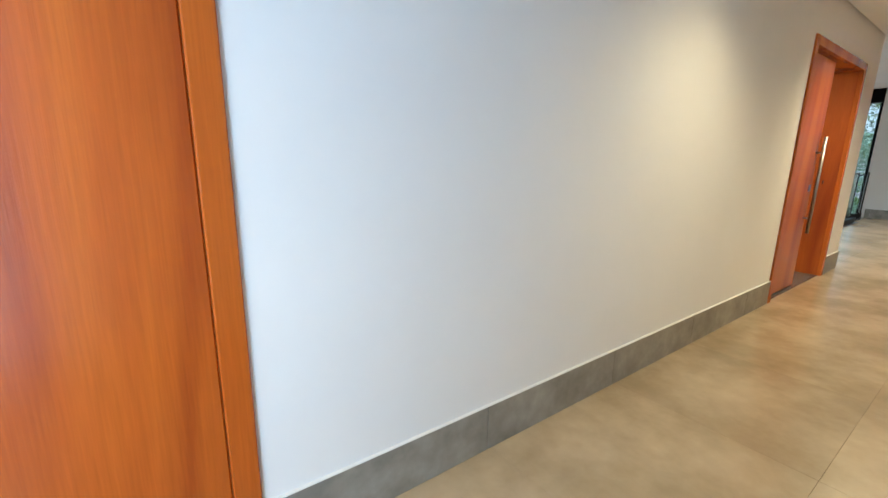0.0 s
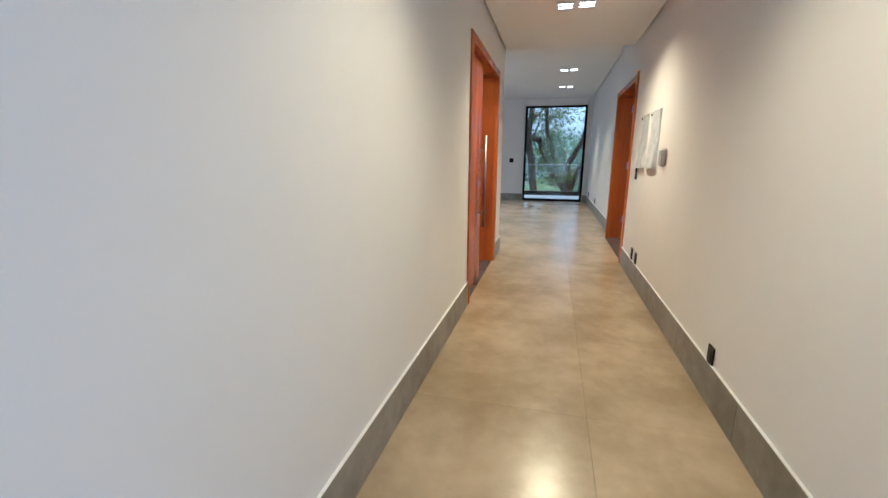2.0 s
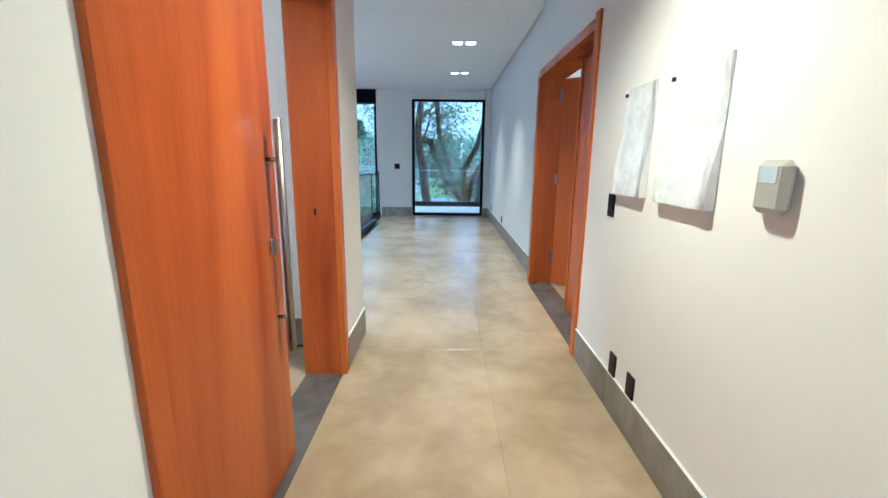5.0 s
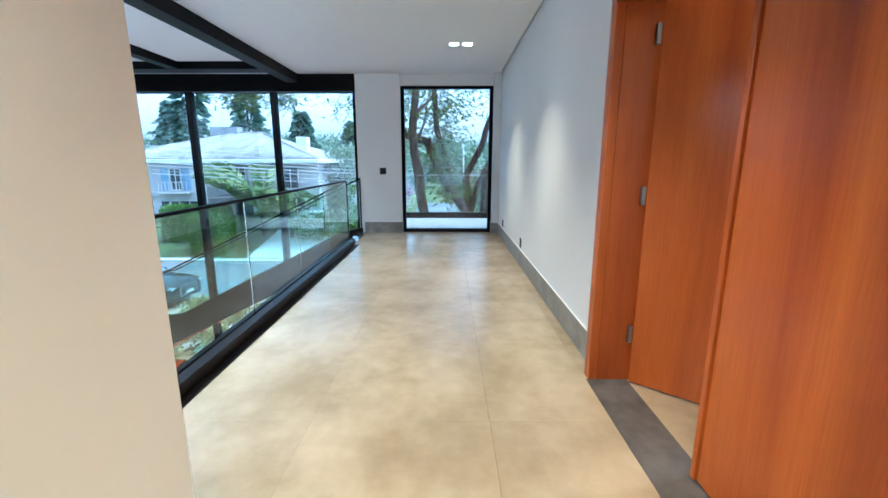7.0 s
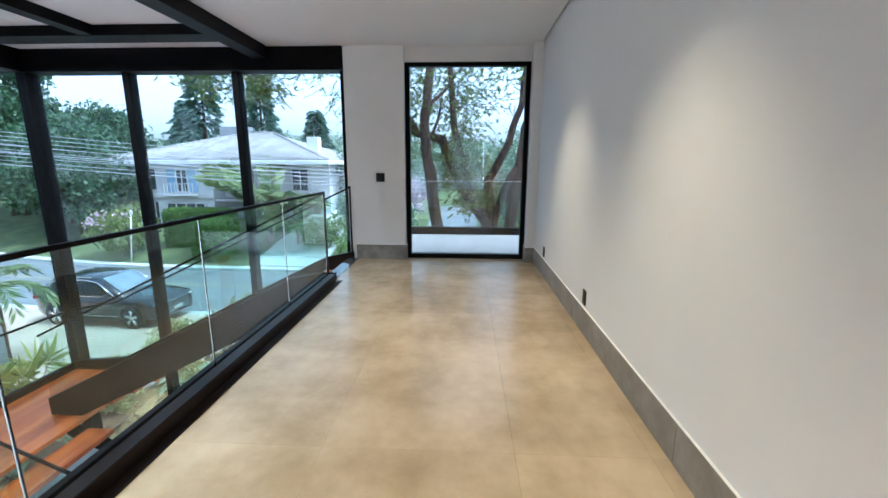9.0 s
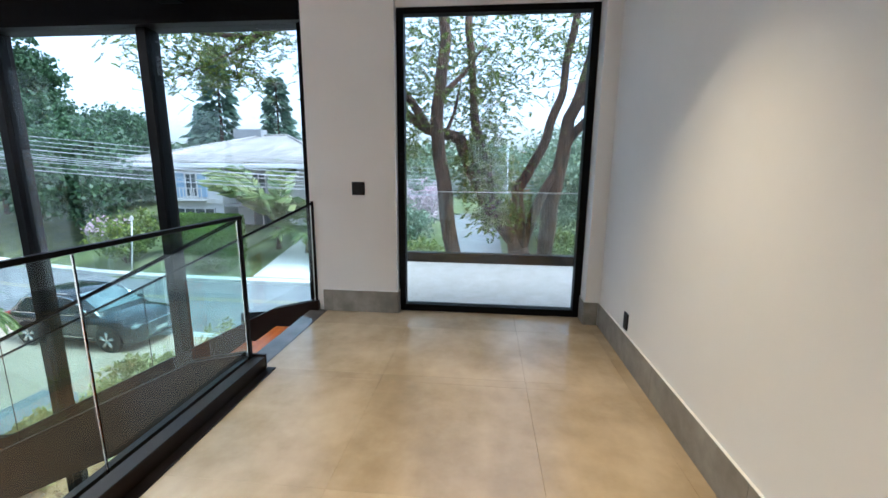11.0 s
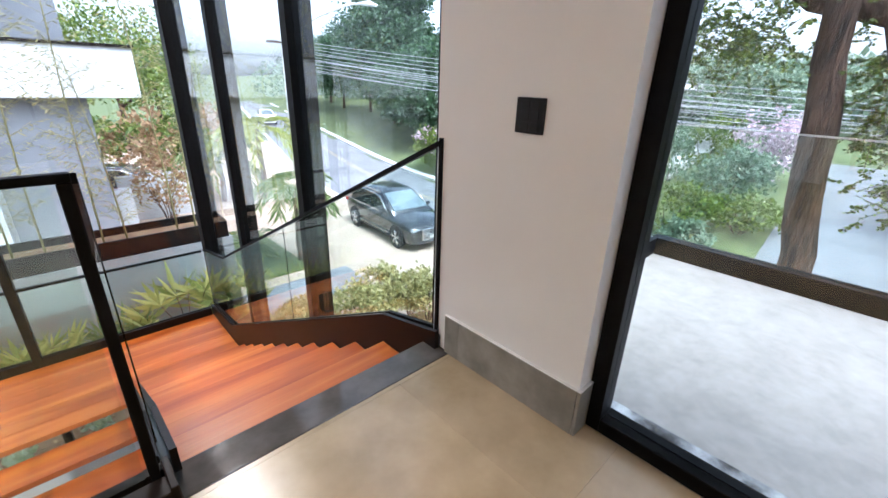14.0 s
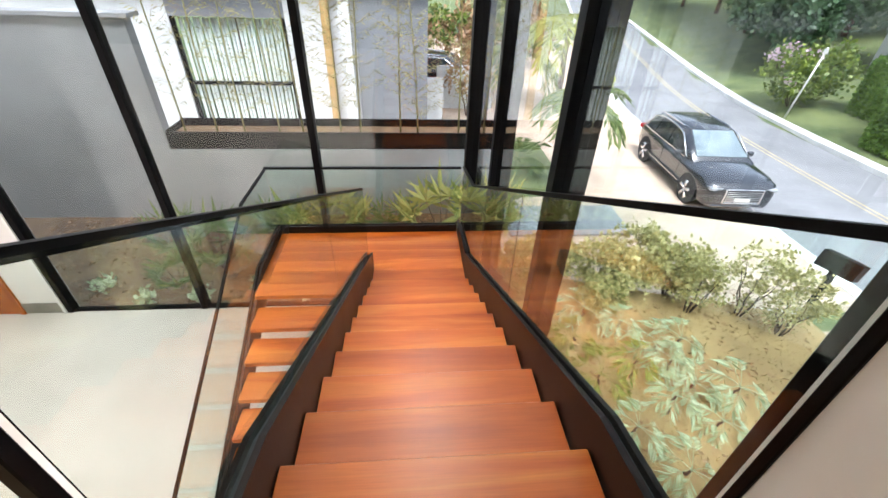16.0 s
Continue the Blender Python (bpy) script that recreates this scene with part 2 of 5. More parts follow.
CARGLASS = surf("car_glass", (0.016, 0.02, 0.021), (0.03, 0.036, 0.038), 1.0, 0.04, bump=0.0, rough_var=0.01, spec=0.6)
WINDSCREEN_GLARE = surf("windscreen_sky_glare", (0.09, 0.12, 0.13), (0.16, 0.20, 0.21), 1.4, 0.05, bump=0.0, rough_var=0.01, spec=1.0, coat=1.0)
TYRE = surf("tyre_rubber", (0.012, 0.012, 0.012), (0.02, 0.02, 0.02), 20, 0.8)
CHROME = surf("bright_metal", (0.6, 0.6, 0.6), (0.7, 0.7, 0.7), 10, 0.15, metal=1.0, bump=0.0)
LENS = surf("headlamp_lens", (0.16, 0.17, 0.18), (0.30, 0.31, 0.32), 10, 0.08)
CABLE = surf("pale_cable", (0.27, 0.28, 0.29), (0.34, 0.35, 0.36), 5, 0.6)
CURTAIN = surf("pale_curtain", (0.45, 0.46, 0.45), (0.70, 0.71, 0.69), 1.0, 0.9, stretch=(9, 1, 0.05), bump=0.1)


# ---- mesh helpers ----
ORIGIN = {}


def box(bm, x0, x1, y0, y1, z0, z1, bevel=0.0):
    vs = [bm.verts.new(p) for p in ((x0, y0, z0), (x1, y0, z0), (x1, y1, z0), (x0, y1, z0),
                                    (x0, y0, z1), (x1, y0, z1), (x1, y1, z1), (x0, y1, z1))]
    fs = [bm.faces.new([vs[i] for i in f]) for f in ((3, 2, 1, 0), (4, 5, 6, 7), (0, 1, 5, 4), (1, 2, 6, 5), (2, 3, 7, 6), (3, 0, 4, 7))]
    if bevel:
        es = {e for f in fs for e in f.edges}
        bmesh.ops.bevel(bm, geom=list(es), offset=bevel, segments=1, affect="EDGES")
    return bm


def B(*boxes, bevel=0.0):
    bm = bmesh.new()
    for b in boxes:
        box(bm, *b, bevel=bevel)
    return bm


def prism(pts, axis, a, b):
    """A flat outline pushed along an axis from a to b. pts: the two other coordinates in xyz order."""
    bm = bmesh.new()
    k = "xyz".index(axis)

    def at(p, v):
        q = list(p)
        q.insert(k, v)
        return bm.verts.new(q)
    lo = [at(p, a) for p in pts]
    hi = [at(p, b) for p in pts]
    bm.faces.new(lo)
    bm.faces.new(hi[::-1])
    n = len(pts)
    for i in range(n):
        bm.faces.new((lo[i], hi[i], hi[(i + 1) % n], lo[(i + 1) % n]))
    bmesh.ops.recalc_face_normals(bm, faces=bm.faces[:])
    return bm


def tube(bm, pts, radii, n=8):
    """A tapered round limb along points."""
    rings = []
    pts = [Vector(p) for p in pts]
    for i, p in enumerate(pts):
        d = (pts[min(i + 1, len(pts) - 1)] - pts[max(i - 1, 0)]).normalized()
        u = d.orthogonal().normalized() if i == 0 else (u - d * u.dot(d)).normalized()
        v = d.cross(u)
        rings.append([bm.verts.new(p + (u * math.cos(2 * math.pi * k / n) + v * math.sin(2 * math.pi * k / n)) * radii[i]) for k in range(n)])
    for a, b in zip(rings, rings[1:]):
        for k in range(n):
            f = bm.faces.new((a[k], a[(k + 1) % n], b[(k + 1) % n], b[k]))
            f.smooth = True
    bm.faces.new(rings[0][::-1])
    bm.faces.new(rings[-1])
    return bm


def thing(name, loc=(0, 0, 0), label="", category="", group="", kind=""):
    ob = new(name)
    ob.empty_display_size = 0.1
    ob.location = loc
    ORIGIN[ob.name] = Vector(loc)
    return tagged(ob, label, category, group, kind)


def part(name, bm, material, parent=None, label="", shadow=True):
    """Links a bmesh (in world metres) as one mesh object, under a thing or a part when one is given."""
    base = ORIGIN.get(parent.name, Vector()) if parent else Vector()
    if base.length:
        bmesh.ops.translate(bm, verts=bm.verts[:], vec=-base)
    me = bpy.data.meshes.new(name)
    bm.to_mesh(me)
    bm.free()
    me.materials.append(material)
    ob = new(name, me)
    if parent:
        ob.parent = parent
    ORIGIN[ob.name] = base.copy()
    if parent:
        ORIGIN[ob.name] = base
    if not shadow:
        ob.visible_shadow = False
    if label:
        ob["label"] = label
    return ob


def raw(name, verts, faces, material, parent=None, label="", smooth=False):
    base = ORIGIN.get(parent.name, Vector()) if parent else Vector()
    v = np.asarray(verts, dtype=float) - np.array(base)
    me = bpy.data.meshes.new(name)
    me.from_pydata(v.tolist(), [], faces)
    me.materials.append(material)
    if smooth:
        me.shade_smooth()
    ob = new(name, me)
    if parent:
        ob.parent = parent
    ORIGIN[ob.name] = base
    if label:
        ob["label"] = label
    return ob


def structure(name, bm, material, label="", category="wall"):
    return tagged(part(name, bm, material), label, category, kind="structure")


# ---- setting: floors ----
FLOOR_LABEL = "large beige-grey concrete-look porcelain tiles, satin finish"
floor = structure("floor", B((-3.6, 4.85, 0.6, 2.45, -0.30, -0.008), (4.85, 11.62, 0.55, 3.041, -0.30, -0.008), (10.382, 11.62, 3.041, 3.13, -0.30, -0.008)), GROUT, FLOOR_LABEL, "floor")
threshold_stairs = structure("trim", B((10.382, 11.54, 3.134, 3.29, -0.05, 0.002), bevel=0.003), DARKSTONE, "polished dark stone threshold at the head of the stairs", "threshold")
structure("trim", B((2.74, 4.24, 2.30, 2.52, -0.05, 0.003)), DARKSTONE, "dark stone door threshold", "threshold")
structure("trim", B((4.58, 6.22, 0.56, 0.80, -0.05, 0.003)), DARKSTONE, "dark stone door threshold", "threshold")
structure("floor_room_left", B((0.6, 4.65, 2.52, 5.8, -0.2, 0.0)), TILE, FLOOR_LABEL, "floor")
structure("floor_room_right", B((3.0, 8.5, -3.5, 0.56, -0.2, 0.0)), TILE, FLOOR_LABEL, "floor")
structure("floor_lower", B((4.4, 11.52, -0.6, 7.62, -3.4, -3.11)), surf("pale_lower_tile", (0.52, 0.50, 0.46), (0.62, 0.60, 0.56), 1.2, 0.36, bump=0.015, rough_var=0.05, detail=8), "pale polished porcelain floor of the lower hall", "floor")
structure("floor_terrace", B((11.72, 13.72, -3.0, 3.02, -0.3, -0.02)), TERRACE, "mottled grey concrete-look terrace paving", "terrace")

# ---- setting: walls ----
PAINT = "smooth off-white painted wall"
structure("wall_south_corridor", B((-3.6, -3.3, 0.61, 0.81, 0, 3.0), (-3.3, -2.1, 0.61, 0.81, 2.3, 3.0), (-2.1, 4.51, 0.61, 0.81, 0, 3.0)), WALL, PAINT)
structure("wall_south_over_door", B((4.51, 6.28, 0.56, 0.775, 2.13, 3.0)), WALL, PAINT)
structure("wall_south_hall", B((6.28, 11.43, 0.52, 0.715, 0, 3.0)), WALL, PAINT)
structure("wall_corner_column", B((11.43, 11.78, 0.54, 0.835, 0, 3.0)), WALL, "narrow off-white painted column beside the window", "column")
structure("wall_north_corridor", B((-3.6, -2.37, 2.29, 2.49, 0, 3.0), (-2.37, -1.40, 2.29, 2.49, 2.14, 3.0), (-2.37, -1.40, 2.42, 2.49, 0, 2.14), (-1.40, 2.67, 2.29, 2.49, 0, 3.0), (2.67, 4.31, 2.29, 2.49, 2.14, 3.0), (4.31, 4.85, 2.29, 2.49, 0, 3.0)), WALL, PAINT)
structure("wall_hall_return", B((4.65, 4.85, 2.49, 7.62, -3.4, 3.0)), WALL, PAINT)
structure("wall_pier", B((11.52, 11.78, 2.47, 3.25, 0, 2.77)), WALL, "off-white painted pier between window and glazed facade")
structure("wall_over_window", B((11.60, 11.78, 0.835, 2.47, 2.585, 2.77)), WALL, PAINT)
structure("wall_corridor_end", B((-3.8, -3.6, 0.5, 2.6, 0, 3.0)), WALL, PAINT)
structure("wall_room_left", B((0.4, 0.6, 2.49, 5.8, 0, 3.0), (0.4, 4.65, 5.8, 6.0, 0, 3.0)), WALL, PAINT)
structure("wall_room_right", B((2.8, 3.0, -3.5, 0.61, 0, 3.0), (8.5, 8.7, -3.5, 0.54, 0, 3.0), (3.0, 8.5, -3.7, -3.5, 0, 3.0)), WALL, PAINT)
structure("wall_lower", B((4.85, 5.90, 7.62, 7.82, -3.4, 2.77), (4.4, 11.5, -0.8, -0.6, -3.4, -0.3), (4.2, 4.4, -0.6, 2.49, -3.4, -0.3), (11.52, 11.72, -3.0, 3.20, -3.6, -0.3)), WALL, "off-white painted lower hall wall")
structure("wall_outer", B((-3.8, 11.78, -4.2, -3.9, -4.0, 3.0)), WHITEWALL, "plain white outer wall")
structure("ceiling_corridor", B((-3.6, 4.88, 0.83, 2.27, 2.47, 2.6)), CEIL, "white lowered corridor ceiling with a shadow gap", "ceiling")
structure("ceiling", B((4.88, 11.60, 0.738, 7.7, 2.77, 3.0), (4.86, 4.88, 0.83, 2.27, 2.601, 3.0)), CEIL, "flat white painted ceiling", "ceiling")
structure("ceiling_gap", B((-3.6, 11.6, 0.5, 7.8, 3.0, 3.2), (-3.6, 8.7, -3.7, 0.5, 2.7, 3.2)), CEIL, "white ceiling slab above the shadow gaps", "ceiling")
structure("ceiling_room_left", B((0.4, 4.7, 2.49, 6.0, 2.6, 2.9)), CEIL, "white ceiling", "ceiling")
structure("roof", B((-3.9, 11.95, -4.2, 7.95, 3.2, 3.5)), WHITEWALL, "flat white roof", "roof")


def baseboards(name, runs, axis, label="grey concrete-look porcelain baseboard with a white top joint"):
    """Baseboard: one carrier strip, with tile lengths as pieces."""
    carrier = None
    for (a, b, c0, c1) in runs:
        bm = bmesh.new()
        if axis == "x":
            box(bm, a, b, c0, c1, 0.200, 0.204)
        else:
            box(bm, c0, c1, a, b, 0.200, 0.204)
        if carrier is None:
            carrier = tagged(part(name, bm, BASE_TOP), label, "baseboard", kind="structure")
        else:
            part("top_joint", bm, BASE_TOP, carrier)
        cuts = [a] + [v for v in (-3.23 + 0.9 * i for i in range(20)) if a + 0.08 < v < b - 0.08] + [b]
        for p, q in zip(cuts, cuts[1:]):
            g = 0.0012
            if axis == "x":
                part("tile", B((p + g, q - g, c0, c1, 0.001, 0.199), bevel=0.001), BASE, carrier)
            else:
                part("tile", B((c0, c1, p + g, q - g, 0.001, 0.199), bevel=0.001), BASE, carrier)
    return carrier


baseboards("baseboard", [(-1.395, 2.67, 2.277, 2.289), (4.315, 4.855, 2.277, 2.289), (-3.6, -2.37, 2.277, 2.289)], "x")
baseboards("baseboard", [(-2.1, 4.505, 0.811, 0.823), (6.295, 11.42, 0.716, 0.728)], "x")
baseboards("baseboard", [(2.47, 3.16, 11.507, 11.519), (0.73, 0.846, 11.418, 11.430)], "y")
baseboards("baseboard", [(11.507, 11.60, 2.456, 2.469), (11.43, 11.60, 0.836, 0.848)], "x")
baseboards("baseboard", [(2.277, 2.49, 4.851, 4.862)], "y")
low_base = structure("baseboard", B((4.86, 5.88, 7.605, 7.618, -3.105, -2.93)), BASE, "grey porcelain baseboard in the lower hall", "baseboard")
baseboards("baseboard", [(2.54, 5.8, 4.637, 4.649)], "y")

# ---- windows and glazing ----
def window_x(name, x, y0, y1, z0, z1, w=0.06, d=0.10, label=""):
    """A fixed window across the x direction: four frame bars and one pane."""
    t = thing(name, (x, y0, z0), label, "window", kind="structure")
    part("frame", B((x, x + d, y0, y0 + w, z0, z1), (x, x + d, y1 - w, y1, z0, z1), (x, x + d, y0 + w, y1 - w, z0, z0 + w), (x, x + d, y0 + w, y1 - w, z1 - w * 0.8, z1), bevel=0.003), BLACK, t)
    part("pane", B((x + 0.045, x + 0.055, y0 + w, y1 - w, z0 + w, z1 - w * 0.8)), GLASS, t, shadow=False)
    return t


window_x("window_1", 11.60, 0.838, 2.468, 0.0, 2.583, label="floor-to-ceiling fixed window in a black frame onto the terrace")
part("sill", B((11.702, 11.80, 0.838, 2.468, -0.06, 0.016), bevel=0.003), SILL, bpy.data.objects["window_1"], "dusty grey outer sill with reflections painted as pale patches")
t = thing("fill_window", (-3.3, 0.7, 0), "added unseen side window for fill light, behind the start", "window", kind="structure")
part("frame", B((-3.3, -3.24, 0.66, 0.76, 0, 2.3), (-2.16, -2.1, 0.66, 0.76, 0, 2.3), (-3.24, -2.16, 0.66, 0.76, 0, 0.06), (-3.24, -2.16, 0.66, 0.76, 2.24, 2.3)), BLACK, t)
part("pane", B((-3.24, -2.16, 0.70, 0.712, 0.06, 2.24)), GLASS, t, shadow=False)

# glazed facade towards the street: posts, top rail and panes, two storeys high
facade = thing("facade_glazing", (11.56, 3.26, -3.3), "double-height glazed facade with black steel mullions", "glazing", kind="structure")
POSTS_Y = (3.275, 4.71, 6.21)
for y, hw in zip(POSTS_Y, (0.03, 0.045, 0.045)):
    part("mullion", B((11.56, 11.70, y - hw, y + hw, -3.35, 2.48), bevel=0.004), BLACK, facade)
    part("cover_strip", B((11.702, 11.75, y - 0.025, y + 0.025, -3.35, 2.48)), BROWNSTEEL, facade)
part("corner_post", B((11.53, 11.68, 7.56, 7.72, -3.35, 2.48), bevel=0.004), BLACK, facade)
part("corner_post", B((11.70, 11.76, 7.60, 7.78, -3.35, 2.48), bevel=0.004), BLACK, facade)
part("head_beam", B((11.50, 11.78, 3.252, 7.80, 2.482, 2.766), bevel=0.004), BLACK, facade)
part("bottom_rail", B((11.56, 11.66, 3.24, 7.60, -3.34, -3.26)), BLACK, facade)
ys = (3.305, 4.665, 4.755, 6.165, 6.255, 7.56)
for a, b in zip(ys[::2], ys[1::2]):
    part("pane", B((11.605, 11.617, a, b, -3.26, 2.482)), GLASS, facade, shadow=False)

side = thing("side_glazing", (5.9, 7.66, -3.3), "double-height glazed side wall with black steel mullions", "glazing", kind="structure")
SIDE_X = (5.94, 7.80, 9.74)
for x in SIDE_X:
    part("mullion", B((x - 0.04, x + 0.04, 7.60, 7.74, -3.35, 2.48), bevel=0.004), BLACK, side)
part("head_beam", B((4.86, 11.49, 7.55, 7.80, 2.482, 2.766), bevel=0.004), BLACK, side)
part("bottom_rail", B((5.98, 11.52, 7.62, 7.72, -3.18, -3.09)), BLACK, side)
for a, b in ((5.98, 7.76), (7.84, 9.70), (9.78, 11.53)):
    part("pane", B((a, b, 7.655, 7.667, -3.09, 2.482)), GLASS, side, shadow=False)
part("inner_reveal", B((5.86, 5.90, 7.585, 7.62, -3.11, 2.4)), PLASTIC_WHITE, side, "white window reveal")

# steel ceiling beams over the stair void
def ceiling_beam(x0, x1, y0, y1, z0=2.62):
    ob = part("ceiling_beam", B((x0, x1, y0, y1, z0, 2.768), bevel=0.004), BLACK)
    return tagged(ob, "black painted steel beam below the white ceiling", "beam", "ceiling beams")


ceiling_beam(4.87, 11.49, 4.22, 4.42)
for y in (5.72, 7.12):
    ceiling_beam(4.87, 10.58, y, y + 0.16, 2.66)
ceiling_beam(10.60, 10.90, 4.43, 7.54, 2.66)


# ---- ceiling lamps ----
def downlight(x, y, z, pair=True, energy=72, cone=128, tone=(1.0, 0.665, 0.30)):
    t = thing("recessed_ceiling_light", (x, y, z), "recessed twin square downlight with warm lamps", "ceiling light", "downlights")
    n = (-1, 1) if pair else (0,)
    for k in n:
        cy = y + 0.086 * k
        h = 0.07
        part("trim", B((x - h, x + h, cy - h, cy - h + 0.01, z - 0.006, z), (x - h, x + h, cy + h - 0.01, cy + h, z - 0.006, z),
                       (x - h, x - h + 0.01, cy - h + 0.01, cy + h - 0.01, z - 0.006, z), (x + h - 0.01, x + h, cy - h + 0.01, cy + h - 0.01, z - 0.006, z)), PLASTIC_WHITE, t)
        part("cross_bar", B((x - 0.013, x + 0.013, cy - h + 0.01, cy + h - 0.01, z - 0.007, z - 0.001)), PLASTIC_GREY, t)
        part("lamp", B((x - h + 0.012, x - 0.015, cy - h + 0.012, cy + h - 0.012, z - 0.004, z - 0.001), (x + 0.015, x + h - 0.012, cy - h + 0.012, cy + h - 0.012, z - 0.004, z - 0.001)), LAMP, t)
    d = bpy.data.lights.new("downlight", "SPOT")
    d.energy, d.color, d.spot_size, d.spot_blend, d.shadow_soft_size = energy, tone, radians(cone), 1.0, 0.04
    o = new("downlight_glow", d)
    o.matrix_world = look((x, y, z - 0.02), (x, y + 0.001, 0))
    return t


downlight(3.40, 1.54, 2.469, energy=82, cone=138)
downlight(0.85, 1.54, 2.469, energy=46, cone=128)
downlight(-2.4, 1.54, 2.469, energy=46)
for x, watts in ((5.66, 84), (7.78, 72), (9.70, 70)):
    downlight(x, 1.47, 2.769, energy=watts, cone=84, tone=(1.0, 0.69, 0.34))


def spot_dot(x, y, z, energy=30):
    bm = bmesh.new()
    tube(bm, [(x, y, z - 0.008), (x, y, z - 0.001)], (0.022, 0.022), 14)
    d = bpy.data.lights.new("void_spot", "SPOT")
    d.energy, d.color, d.spot_size, d.spot_blend, d.shadow_soft_size = energy, (1.0, 0.86, 0.68), radians(140), 1.0, 0.012
    new("void_spot_glow", d).matrix_world = look((x, y, z - 0.02), (x, y + 0.001, 0))
    return tagged(part("spot_light", bm, LAMP), "small round recessed spot, lit", "ceiling light", "void spots")


for y in (4.94, 5.66, 6.38, 7.06):
    spot_dot(10.98, y, 2.769)
spot_dot(5.9, -1.4, 2.699, 20)
d = bpy.data.lights.new("bedroom_lamp", "POINT")
d.energy, d.color, d.shadow_soft_size = 45, (1.0, 0.74, 0.48), 0.1
new("bedroom_lamp", d).location = (5.9, -1.4, 2.5)
d = bpy.data.lights.new("side_room_lamp", "POINT")
d.energy, d.color, d.shadow_soft_size = 22, (1.0, 0.74, 0.48), 0.1
new("side_room_lamp", d).location = (2.6, 4.0, 2.4)


# cool area lamp added in the unseen side opening, brightens the corridor's start
d = bpy.data.lights.new("corridor_fill", "AREA")
d.shape, d.size, d.size_y, d.energy, d.color = "RECTANGLE", 1.1, 2.1, 17, (0.82, 0.91, 1.0)
new("corridor_fill", d).matrix_world = look((-2.7, 0.78, 1.2), (-2.5, 3, 1.1))
for x, y in ((6.5, 1.6), (6.5, 5.4), (9.8, 1.6)):
    d = bpy.data.lights.new("lower_hall_fill", "SPOT")
    d.energy, d.color, d.spot_size, d.spot_blend, d.shadow_soft_size = 290, (1.0, 0.86, 0.74), radians(150), 1.0, 0.1
    new("lower_hall_fill", d).matrix_world = look((x, y, -0.32 if y < 3 else 2.72), (x, y + 0.001, -3.1))

# ---- doors ----
# wide sliding door in the corridor, half open
door_l = thing("door_1", (2.67, 2.29, 0), "wide orange-brown veneered sliding door, half open", "door", kind="structure")
part("casing", B((2.67, 2.74, 2.274, 2.31, 0.0, 2.14), (4.24, 4.31, 2.274, 2.31, 0.0, 2.14), (2.74, 4.24, 2.274, 2.31, 2.07, 2.14), bevel=0.003), DOORWOOD, door_l)
part("jamb", B((2.70, 2.74, 2.31, 2.53, 0, 2.07), (4.24, 4.28, 2.31, 2.53, 0, 2.07), (2.70, 4.28, 2.31, 2.53, 2.07, 2.11)), DOORWOOD, door_l)
leaf_l = part("leaf", B((2.742, 3.53, 2.335, 2.375, 0.012, 2.06), bevel=0.003), DOORWOOD, door_l)
bm = bmesh.new()
tube(bm, [(3.46, 2.285, 0.54), (3.46, 2.285, 1.42)], (0.014, 0.014), 12)
for z in (0.68, 1.28):
    tube(bm, [(3.46, 2.285, z), (3.46, 2.336, z)], (0.008, 0.008), 8)
part("pull_handle", bm, SATIN, leaf_l, "long brushed steel bar handle")
part("lock", B((3.435, 3.485, 2.328, 2.334, 0.93, 0.99), bevel=0.002), SATIN, leaf_l)
part("strike_plate", B((4.2365, 4.2395, 2.408, 2.419, 0.975, 1.012)), BROWNSTEEL, door_l)

# double door of the bedroom: one leaf shut, one swung in
door_r = thing("door_2", (4.56, 0.775, 0), "orange-brown veneered double door, one leaf open inward", "door", kind="structure")
part("casing", B((4.51, 4.58, 0.78, 0.828, 0, 2.13), (6.22, 6.29, 0.738, 0.79, 0, 2.13), (4.58, 6.22, 0.76, 0.80, 2.06, 2.13), bevel=0.003), DOORWOOD, door_r)
part("jamb", B((4.54, 4.58, 0.54, 0.78, 0, 2.06), (6.22, 6.26, 0.52, 0.738, 0, 2.06), (4.54, 6.26, 0.54, 0.76, 2.06, 2.10)), DOORWOOD, door_r)
part("leaf", B((4.583, 5.40, 0.58, 0.62, 0.01, 2.056), bevel=0.003), DOORWOOD, door_r)
part("stop_bead", B((5.402, 5.43, 0.60, 0.632, 0.01, 2.056), bevel=0.003), DOORWOOD, door_r)
leaf = part("leaf", B((-0.80, 0, -0.02, 0.02, 0.01, 2.056), bevel=0.003), DOORWOOD, None)
leaf.parent = door_r
leaf.matrix_basis = pose(6.20 - 4.56, 0.55 - 0.775, 0, 0, 0, 50)
for z in (0.25, 1.05, 1.86):
    part("hinge", B((6.19, 6.219, 0.565, 0.585, z, z + 0.1), bevel=0.002), SATIN, door_r, "satin steel butt hinge")

# closed door beside the start of the walk
door_n = thing("door_3", (-2.37, 2.29, 0), "closed orange-brown veneered door with a flat casing", "door", kind="structure")
part("casing", B((-1.465, -1.395, 2.272, 2.31, 0, 2.14), (-2.37, -2.30, 2.272, 2.31, 0, 2.14), (-2.30, -1.465, 2.272, 2.31, 2.07, 2.14), bevel=0.004), DOORWOOD, door_n)
part("leaf", B((-2.298, -1.466, 2.296, 2.336, 0.008, 2.068), bevel=0.003), DOORWOOD, door_n)
part("lever_handle", B((-2.25, -2.12, 2.235, 2.25, 1.02, 1.04), (-2.245, -2.225, 2.25, 2.288, 1.02, 1.04), bevel=0.004), STEEL, door_n)

# lower hall door at the side wall
